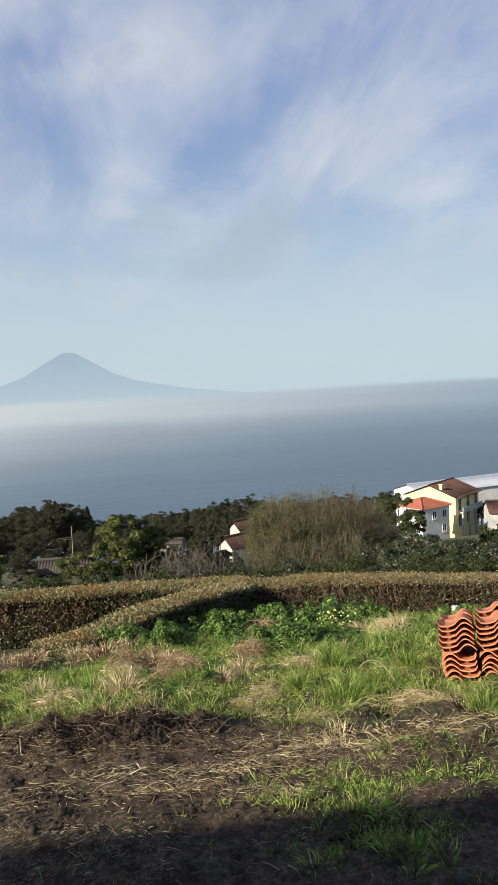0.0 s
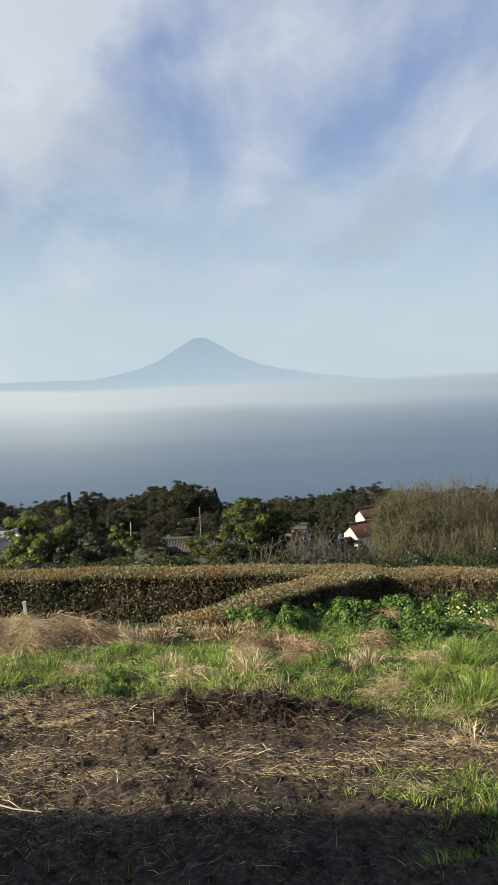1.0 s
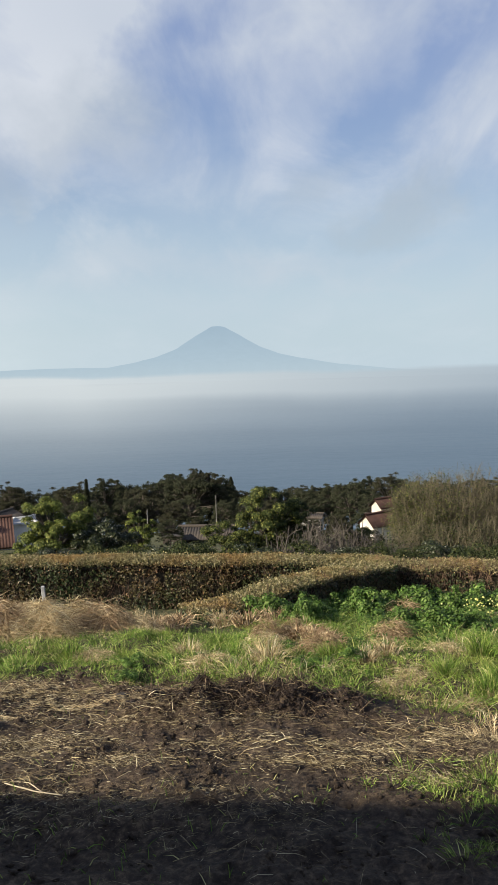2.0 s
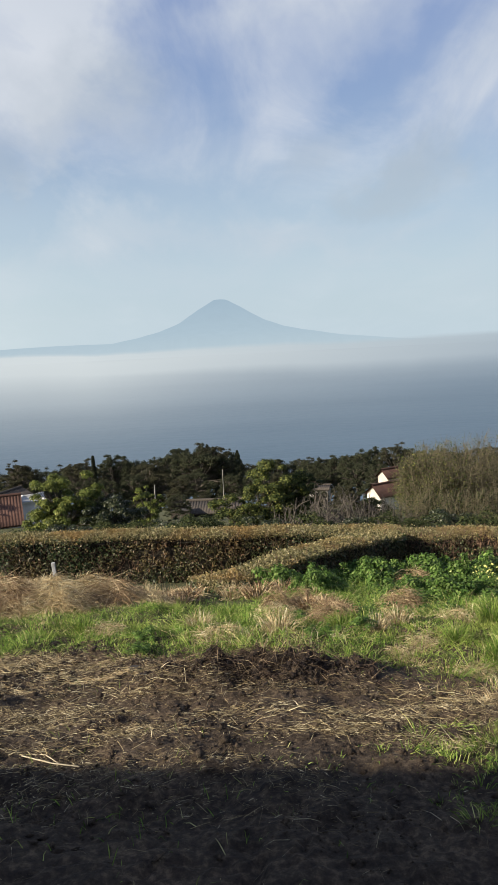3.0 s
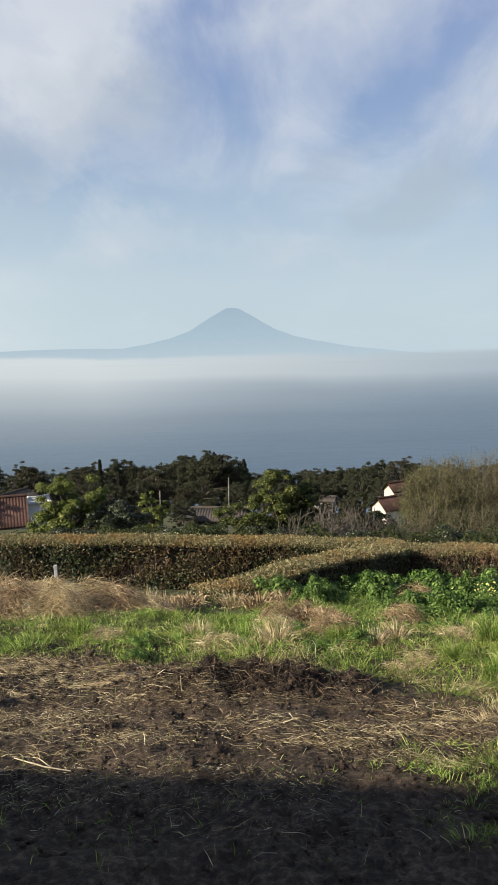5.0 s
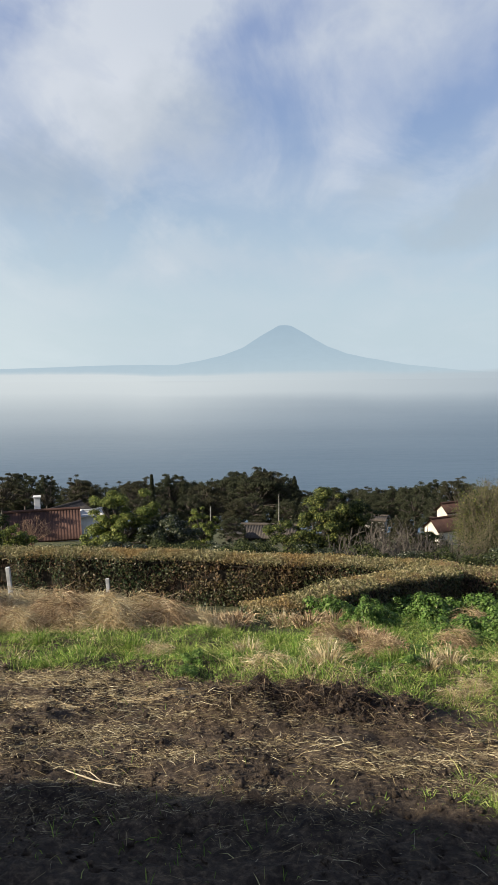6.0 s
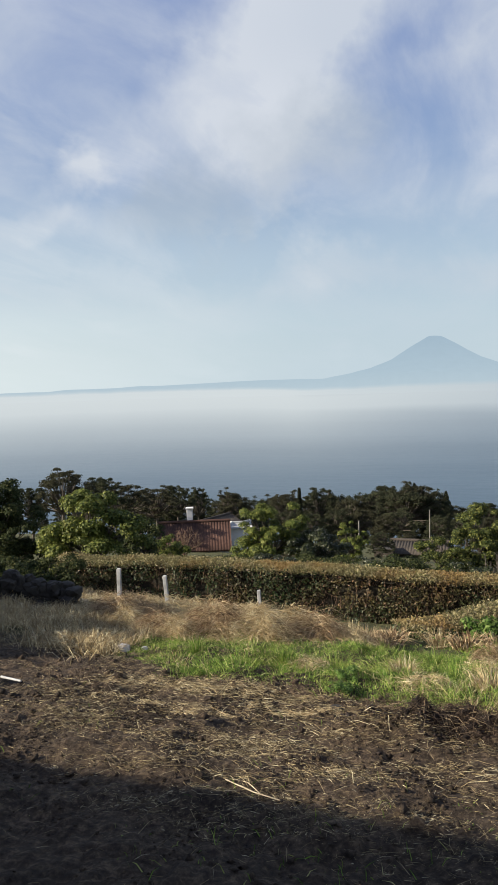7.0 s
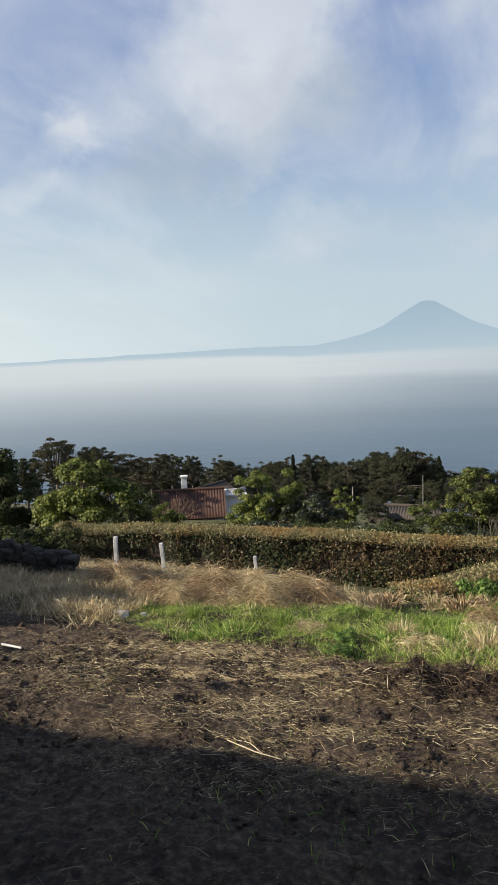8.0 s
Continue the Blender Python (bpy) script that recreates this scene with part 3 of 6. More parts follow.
def hedge(label, p0, p1, at, tops, depth, foot0, foot1, density=2200, twigs=260):
    """A clipped hedge from p0 to p1: core painted shade-dark, twigs, dark leaves on its sides and sun-paled ones on
    top.
    """
    p0, p1 = np.array(p0, float), np.array(p1, float)
    run = p1 - p0
    length = np.linalg.norm(run)
    run /= length
    side = np.array([run[1], -run[0]])
    if side[1] > 0:
        side = -side
    base = thing("hedge", Matrix.Translation((0, 0, 0)), label, "hedge", "clipped hedges")

    def shape(s, q):
        """Surface point and normal at s (0-1 along) and q (0-1 round: front foot, front top, back top, back foot)."""
        s, q = np.asarray(s), np.asarray(q)
        top, foot = np.interp(s, at, tops), foot0 + (foot1 - foot0) * s
        top = top + 0.03 * grid_noise(s * length, q * 0, 1.3, 31)
        h = top - foot
        arc = np.minimum(q * 3, 3 - 1e-6)
        k, f = arc.astype(int), arc % 1
        across = np.select([k == 0, k == 1, k == 2], [0.5 + 0 * f, 0.5 - f, -0.5 + 0 * f])
        z = np.select([k == 0, k == 1, k == 2], [foot + h * f, top, top - h * f])
        # rounded shoulders and uneven sides
        z = z - np.where(k == 1, 0.05 * (np.abs(across) * 2) ** 4, 0)
        bulge = 0.05 * grid_noise(s * length * 1.0 + k * 9, z, 2.2, 32)
        n2 = np.select([k == 0, k == 1, k == 2], [np.ones_like(f), np.zeros_like(f), -np.ones_like(f)])
        P = p0[None] + run[None] * (s * length)[:, None] + side[None] * (across * depth + n2 * bulge)[:, None]
        nor = np.stack([side[0] * n2, side[1] * n2, (k == 1) * 1.0], 1)
        return np.concatenate([P, z[:, None]], 1), nor

    # sheet behind the leaves, painted near-black for the shade inside the hedge
    ns, nq = int(length * 14), 24
    S, Q = np.meshgrid(np.linspace(0, 1, ns), np.linspace(0, 1, nq))
    P, nor = shape(S.ravel(), Q.ravel())
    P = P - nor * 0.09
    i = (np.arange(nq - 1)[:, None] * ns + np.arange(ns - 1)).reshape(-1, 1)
    mesh_obj("core", P, i + [0, 1, ns + 1, ns], M_CORE, base, "inner wood painted near-black for shade")
    # twigs
    m = int(length * twigs)
    P, nor = shape(RNG.uniform(0, 1, m), RNG.uniform(0, 0.66, m))
    d = nor * 0.6 + RNG.normal(size=(m, 3)) * 0.5 + [0, 0, 0.8]
    d /= np.linalg.norm(d, axis=1, keepdims=True)
    L = RNG.uniform(0.08, 0.3, m)[:, None]
    a = P - nor * 0.06 - d * L * 0.5
    b = a + d * L
    r = RNG.uniform(0.002, 0.006, m)[:, None]
    mesh_obj("branchwork", *tubes(np.concatenate([a, r, b, r * 0.5], 1), 4), M_HTWIG, base, "bare reddish twigs")
    area = length * (tops[0] - foot0 + tops[-1] - foot1 + depth)
    n = int(area * density)
    s, q = RNG.uniform(-0.01, 1.01, n), RNG.uniform(0, 1, n)
    P, nor = shape(s, q)
    gap = grid_noise(s * length, P[:, 2] * 1.6, 3.0, 33) + 0.6 * grid_noise(s * length, P[:, 2], 9.0, 34)
    side_leaf = (np.abs(q - 0.5) > 1 / 6) & (gap > -0.85)
    P2 = P[side_leaf] + nor[side_leaf] * RNG.uniform(-0.08, 0.05, side_leaf.sum())[:, None] + RNG.normal(size=(side_leaf.sum(), 3)) * 0.012
    N2 = nor[side_leaf] + RNG.normal(size=(side_leaf.sum(), 3)) * 0.55 + [0, 0, 0.35]
    v, f = leaf_mesh(P2, N2, RNG.uniform(0.028, 0.06, len(P2)), 0.27)
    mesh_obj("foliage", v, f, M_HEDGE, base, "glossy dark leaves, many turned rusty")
    # the two ends
    for s_end, sgn in ((0.0, -1), (1.0, 1)):
        foot, top = (foot0, tops[0]) if sgn < 0 else (foot1, tops[-1])
        m = int(depth * (top - foot) * density * 1.3)
        q = np.stack([RNG.uniform(-0.5, 0.5, m) * depth, RNG.uniform(foot, top + 0.02, m), RNG.uniform(-0.06, 0.10, m)], 1)
        P3 = np.concatenate([(p0 + run * (s_end * length))[None] + side[None] * q[:, :1] + run[None] * sgn * q[:, 2:], q[:, 1:2]], 1)
        v, f = leaf_mesh(P3, np.array([*(run * sgn), 0.3]) + RNG.normal(size=(m, 3)) * 0.5, RNG.uniform(0.028, 0.06, m), 0.27)
        mesh_obj("end_foliage", v, f, M_HEDGE, base)
    # top leaves: sunlight on the clipped top is put into their paler colours
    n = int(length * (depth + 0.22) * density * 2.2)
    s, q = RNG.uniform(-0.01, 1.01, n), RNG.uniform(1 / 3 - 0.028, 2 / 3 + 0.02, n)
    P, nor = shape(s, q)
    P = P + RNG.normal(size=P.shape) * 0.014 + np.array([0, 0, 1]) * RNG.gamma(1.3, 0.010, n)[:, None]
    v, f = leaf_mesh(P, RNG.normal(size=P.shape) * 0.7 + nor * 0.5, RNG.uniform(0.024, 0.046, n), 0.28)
    mesh_obj("young_foliage", v, f, M_HEDGETOP, base, "leaves on the clipped top, painted pale olive for sunlight")
    return base


hedge("long clipped hedge with rusty and dark green leaves", (-7.35, 12.08), (2.4, 12.75), (0, 0.22, 0.49, 0.705, 1), (-1.69, -1.72, -1.75, -1.86, -2.03), 0.55, -2.45, -2.9)
hedge("clipped hedge with bare reddish twigs showing", (2.0, 12.35), (9.0, 11.6), (0, 0.28, 0.7, 1), (-1.92, -1.99, -2.17, -2.40), 0.6, -2.8, -3.0, 1100, 900)
hedge("low hedge running down towards the long one", (-0.75, 8.75), (2.15, 12.0), (0, 0.5, 1), (-1.48, -1.62, -1.86), 0.5, -1.95, -2.8)

# ---- trees ----


def bent(p0, p1, p2, r0, r1, n=4):
    """Segments along a curve from p0 to p2 that is drawn towards p1, thinning from r0 to r1."""
    t = np.linspace(0, 1, n + 1)[:, None]
    p = (1 - t) ** 2 * p0 + 2 * t * (1 - t) * p1 + t ** 2 * p2
    r = r0 + (r1 - r0) * t
    return np.concatenate([p[:-1], r[:-1], p[1:], r[1:]], 1)


def clump_leaves(centres, radii, n, leaf, rng, flat=0.75, aspect=0.32, loose=0.32, inner=0.5):
    """Leaves on the upper shells of many small clumps, each facing outwards from its own."""
    w = radii ** 2
    k = rng.choice(len(centres), n, p=w / w.sum())
    d = rng.normal(size=(n, 3))
    d /= np.linalg.norm(d, axis=1, keepdims=True)
    d[:, 2] = np.where(d[:, 2] < -0.4, -d[:, 2], d[:, 2])
    P = centres[k] + d * (radii[k] * rng.uniform(inner, 1.12, n))[:, None] * [1, 1, flat]
    return leaf_mesh(P, d + rng.normal(size=d.shape) * loose + [0, 0, 0.3], rng.uniform(0.6, 1.25, n) * leaf, aspect, 0.15)


def leafy_tree(name, m, label, height, width, n_leaf, leaf, material, seed, clumps=64, trunk_r=0.09, low=0.0, group="", lobes=None):
    """Trunk, limbs to every clump, and a crown of leafy clumps set on a few uneven lobes."""
    rng = np.random.default_rng(seed)
    if lobes is None:
        lobes = [(0, 0, 0.62, 0.34, 0.36)]
        for j in range(5):
            a = j * 1.257 + rng.uniform(-0.5, 0.5)
            lobes.append((0.26 * math.cos(a), 0.26 * math.sin(a), rng.uniform(0.42, 0.74), rng.uniform(0.18, 0.26), rng.uniform(0.16, 0.24)))
        if low:
            lobes += [(rng.uniform(-0.25, 0.25), rng.uniform(-0.2, 0.2), 0.22, 0.28, 0.2) for j in range(3)]
    lb = np.array(lobes) * [width, width, height, width, height]
    w = lb[:, 3] * lb[:, 4]
    k = rng.choice(len(lb), clumps, p=w / w.sum())
    d = rng.normal(size=(clumps, 3)) + [0, -0.15, 0.25]
    d /= np.linalg.norm(d, axis=1, keepdims=True)
    c = lb[k, :3] + d * rng.uniform(0.68, 1.0, (clumps, 1)) * lb[k][:, [3, 3, 4]]
    r = width * rng.uniform(0.06, 0.115, clumps)
    c[:, 2] = np.maximum(c[:, 2] * (height / (c[:, 2] + r * 0.75).max()), 0.08)
    base = thing(name, m, label, "tree", group)
    fork = np.array([rng.normal(0, 0.03) * width, rng.normal(0, 0.03) * width, height * 0.42])
    limbs = [bent(np.zeros(3), fork * [0.2, 0.2, 0.5], fork, trunk_r, trunk_r * 0.6)]
    for q in c:
        u = rng.uniform(0.35, 1.0)
        p = fork * [u, u, u]
        if q[2] < p[2]:
            p = fork * (q[2] / fork[2]) * 0.8
        limbs.append(bent(p, (p + q) / 2 + [0, 0, 0.04 * height], q, trunk_r * 0.22, trunk_r * 0.07))
    mesh_obj("trunk", *tubes(np.concatenate(limbs), 5), M_BARK, base)
    v, f = clump_leaves(c, r, int(n_leaf * 2.0), leaf * 0.78, rng)
    mesh_obj("crown", v, f, material, base)
    return base


def bare_tree(name, m, label, height, width, seed, material=M_TWIG, tips=90, trunk_r=0.07, stems=4, twigs=11, leaves=0, leaf_mat=None, twig_r=0.006, spread=0.05):
    """Several stems that fan out into an egg-shaped crown of upright limbs and fine twigs."""
    rng = np.random.default_rng(seed)
    segs, fine, ends = [], [], []
    forks = []
    for j in range(stems):
        a = j * 2 * math.pi / stems + rng.uniform(-0.5, 0.5)
        q = np.array([math.cos(a) * width * (0.11 + 0.5 * spread), math.sin(a) * width * (0.11 + 0.5 * spread), height * rng.uniform(0.28, 0.42)])
        segs.append(bent(q * [0.12, 0.12, 0], q * [0.3, 0.3, 0.6], q, trunk_r, trunk_r * 0.7))
        forks.append(q)
    forks = np.array(forks)
    for j in range(tips):
        d = rng.normal(size=3)
        d[2] = abs(d[2]) - 0.35
        d /= np.linalg.norm(d)
        tip = np.array([0, 0, height * 0.54]) + d * rng.uniform(0.62, 0.96) * np.array([width / 2, width / 2, height * 0.44])
        p = forks[np.argmin(((forks[:, :2] - tip[:2]) ** 2).sum(1) + rng.uniform(0, width * 0.1, stems))] * rng.uniform(0.6, 1.0)
        mid = p + (tip - p) * [0.5 + spread, 0.5 + spread, 0.35 - spread * 0.5] + rng.normal(size=3) * 0.11 * width
        b = bent(p, mid, tip, trunk_r * rng.uniform(0.22, 0.42), twig_r, 5)
        segs.append(b)
        for i in range(twigs):
            row = b[rng.integers(2, 5)]
            u = rng.uniform()
            s0 = row[:3] * (1 - u) + row[4:7] * u
            e = d * 0.45 + rng.normal(size=3) * 0.75 + [0, 0, 0.2]
            e /= np.linalg.norm(e)
            L = height * rng.uniform(0.05, 0.14)
            fine.append(bent(s0, s0 + e * L * 0.5 + rng.normal(size=3) * L * 0.1, s0 + e * L + [0, 0, L * 0.12], twig_r * 0.9, twig_r * 0.5, 2))
            ends.append(s0 + e * L)
    base = thing(name, m, label, "tree")
    mesh_obj("trunk", *tubes(np.concatenate(segs), 5), material, base)
    tagged(mesh_obj("branchwork", *tubes(np.concatenate(fine), 3), material, base), kind="stuff")
    if leaves:
        ends = np.array(ends)
        c = ends[rng.integers(0, len(ends), leaves)] + rng.normal(size=(leaves, 3)).clip(-1.5, 1.5) * 0.08
        v, f = leaf_mesh(c, rng.normal(size=c.shape), rng.uniform(0.03, 0.07, leaves), 0.4)
        mesh_obj("sparse_foliage", v, f, leaf_mat, base)
    return base


def stand(az, dist, el_top, width, drop=0.0):
    """Foot and height of a tree at a bearing and distance whose top shows at the elevation el_top."""
    x, y = az_place(az, dist)
    z = gz(x, y) - drop
    return Matrix.Translation((x, y, z)), el_z(el_top, dist) - z


def near_trees():
    m, h = stand(-28.9, 15.6, -7.8, 2.2)
    leafy_tree("evergreen_tree", m, "rounded evergreen tree with bright yellow-green leaves", h, 2.3, 13000, 0.085, M_LEAF, 11, clumps=95, lobes=[(-0.05, 0, 0.74, 0.27, 0.25), (-0.28, -0.05, 0.5, 0.22, 0.2), (0.2, 0, 0.55, 0.28, 0.25), (0.0, -0.1, 0.36, 0.38, 0.26), (-0.25, -0.15, 0.18, 0.24, 0.16)])
    m, h = stand(-36.0, 17, -6.6, 2.4)
    leafy_tree("evergreen_tree", m, "dense dark evergreen tree behind the stone wall", h, 2.1, 17000, 0.08, M_LEAFD, 12, clumps=150, lobes=[(0.0, 0, 0.80, 0.30, 0.18), (-0.2, 0, 0.62, 0.26, 0.22), (0.22, 0, 0.64, 0.26, 0.22), (0.0, -0.1, 0.42, 0.40, 0.24), (-0.2, 0, 0.2, 0.30, 0.2), (0.25, 0, 0.2, 0.28, 0.2)])
    for az, d, el, w, s in ((-33.0, 13.2, -12.6, 1.5, 131), (-35.6, 13.0, -12.2, 1.6, 132), (-38.8, 13.5, -11.6, 1.8, 133)):
        m, h = stand(az, d, el, w)
        leafy_tree("evergreen_shrub", m, "dark bramble growing over the stone wall", h, w, 4000, 0.06, M_LEAFD, s, clumps=50, trunk_r=0.03, low=1, group="brambles by the wall")
    m, h = stand(-15.1, 27, -9.5, 2.8)
    leafy_tree("evergreen_tree", m, "broad evergreen tree with olive green leaves", h, 2.8, 12000, 0.105, M_LEAF, 13, clumps=80, lobes=[(-0.2, 0, 0.72, 0.27, 0.27), (0.22, 0.05, 0.70, 0.22, 0.24), (-0.02, -0.05, 0.42, 0.36, 0.3), (-0.3, 0, 0.25, 0.22, 0.22), (0.3, 0, 0.3, 0.22, 0.25)])
    m, h = stand(-11.6, 26.5, -11.5, 2.8)
    leafy_tree("evergreen_tree", m, "low dark glossy evergreen bush", h, 2.6, 8000, 0.10, M_LEAFW, 14, low=1)
    m, h = stand(-8.8, 30, -11.0, 2.0)
    leafy_tree("evergreen_tree", m, "small tree with a light green top", h, 1.6, 5000, 0.09, M_LEAF, 15, low=1)
    m, h = stand(1.4, 29, -9.45, 4)
    leafy_tree("evergreen_tree", m, "tall rounded evergreen tree, sunlit on one side", h, 3.0, 14000, 0.11, M_LEAFM, 16, clumps=84, lobes=[(0.02, 0, 0.70, 0.34, 0.29), (-0.12, -0.1, 0.45, 0.32, 0.28), (0.24, 0.05, 0.50, 0.26, 0.30), (-0.34, 0, 0.2, 0.22, 0.2), (0.1, 0, 0.2, 0.34, 0.2)])
    m, h = stand(-1.6, 28, -12.0, 2.4)
    leafy_tree("evergreen_tree", m, "low leafy bush with yellow-green leaves", h, 2.2, 6000, 0.09, M_LEAFM, 17, low=1)
    m, h = stand(3.4, 30, -10.4, 2.4)
    leafy_tree("evergreen_tree", m, "dark evergreen tree in shade", h, 2.2, 7000, 0.10, M_LEAFD, 18, low=1)
    m, h = stand(-25.2, 21, -10.4, 2.0)
    leafy_tree("evergreen_tree", m, "shrubby tree with thin olive foliage", h, 2.2, 4500, 0.09, M_LEAFD, 19, low=1)
    m, h = stand(-23.4, 24, -11.6, 2.0)
    leafy_tree("evergreen_tree", m, "small light green shrub", h, 1.8, 4000, 0.09, M_LEAF, 20, low=1)
    for az, d, el, w, n, s in ((24.6, 23, -12.15, 2.8, 10000, 22), (28.2, 22, -12.3, 3.0, 10000, 23), (21.4, 22, -12.7, 1.8, 6000, 24), (32.5, 23, -11.9, 3.2, 9000, 25)):
        m, h = stand(az, d, el, w)
        leafy_tree("evergreen_shrub", m, "dark glossy evergreen shrub with pale leaf backs", h, w, n, 0.09, M_LEAFW, s, low=1, group="shrubs below the hedge")
    for az, d, el, w, s in ((23.0, 50, -8.9, 4.0, 27), (31.2, 58, -10.9, 5.0, 28)):
        m, h = stand(az, d, el, w)
        leafy_tree("evergreen_tree", m, "dark dense tree below the yellow house", h, w, 7000, 0.22, M_LEAFD, s, low=1, trunk_r=0.16)
    # leafless trees and shrubs
    for az, d, el, w, s, lv in ((13.0, 28, -9.0, 2.0, 41, 2600), (13.8, 27, -8.2, 2.8, 42, 2200), (15.4, 27.5, -7.7, 3.4, 43, 900), (17.8, 28, -7.45, 3.6, 44, 500), (20.2, 29, -8.2, 2.8, 45, 400), (14.2, 31, -8.1, 3.2, 47, 600)):
        m, h = stand(az, d, el, w)
        bare_tree("leafless_tree", m, "leafless many-twigged tree in winter", h, w, s, M_TWIG, 95, 0.09, 4, 30, lv * 3, M_LEAFM, 0.007, 0.14)
    rng = np.random.default_rng(31)
    for k, az in enumerate(np.arange(-25, 36, 2.5)):
        w, d = rng.uniform(1.6, 2.4), rng.uniform(17.5, 21)
        m, h = stand(az + rng.uniform(-0.8, 0.8), d, rng.uniform(-14.6, -13.9) + (0.7 if not 1 < az < 13 else 0.0), w)
        leafy_tree("evergreen_shrub", m, "low dense shrub growing behind the hedge", max(h, 0.5), w, 2600, 0.08, (M_LEAFD, M_LEAFW, M_LEAFD)[k % 3], 300 + k, trunk_r=0.04, low=1, group="shrubs below the hedge")
    for az, d, el, w, s in ((3.8, 22.5, -12.2, 2.6, 51), (6.2, 23, -11.6, 2.9, 52), (8.4, 23.5, -12.1, 2.6, 53), (10.4, 23.5, -12.5, 2.2, 54)):
        m, h = stand(az, d, el, w)
        bare_tree("fig_tree", m, "leafless fig tree with pale bent branches", h, w, s, M_FIG, 54, 0.06, 7, 5, 0, None, 0.010, 0.36)
    for az, d, el, w, s in ((11.4, 24, -12.0, 2.0, 151), (13.6, 24.5, -11.2, 2.2, 152), (16.0, 24, -11.4, 2.2, 153), (18.4, 24.5, -11.0, 2.2, 154), (20.6, 24, -11.8, 1.8, 155)):
        m, h = stand(az, d, el, w)
        bare_tree("leafless_shrub", m, "leafless thicket of thin grey-brown stems", h, w, s, M_TWIG, 50, 0.035, 5, 8, 700, M_LEAFD, 0.006)
    m, h = stand(8.9, 58, -12.75, 3)
    leafy_tree("evergreen_shrub", m, "dark shrub before the low white house", h, 3.4, 5000, 0.16, M_LEAFD, 57, low=1, group="shrubs below the hedge")
    m, h = stand(-21.9, 40, -11.0, 2)
    bare_tree("leafless_tree", m, "slim leafless shrub before the red roof", h, 2.4, 56, M_HTWIG, 60, 0.05)


near_trees()


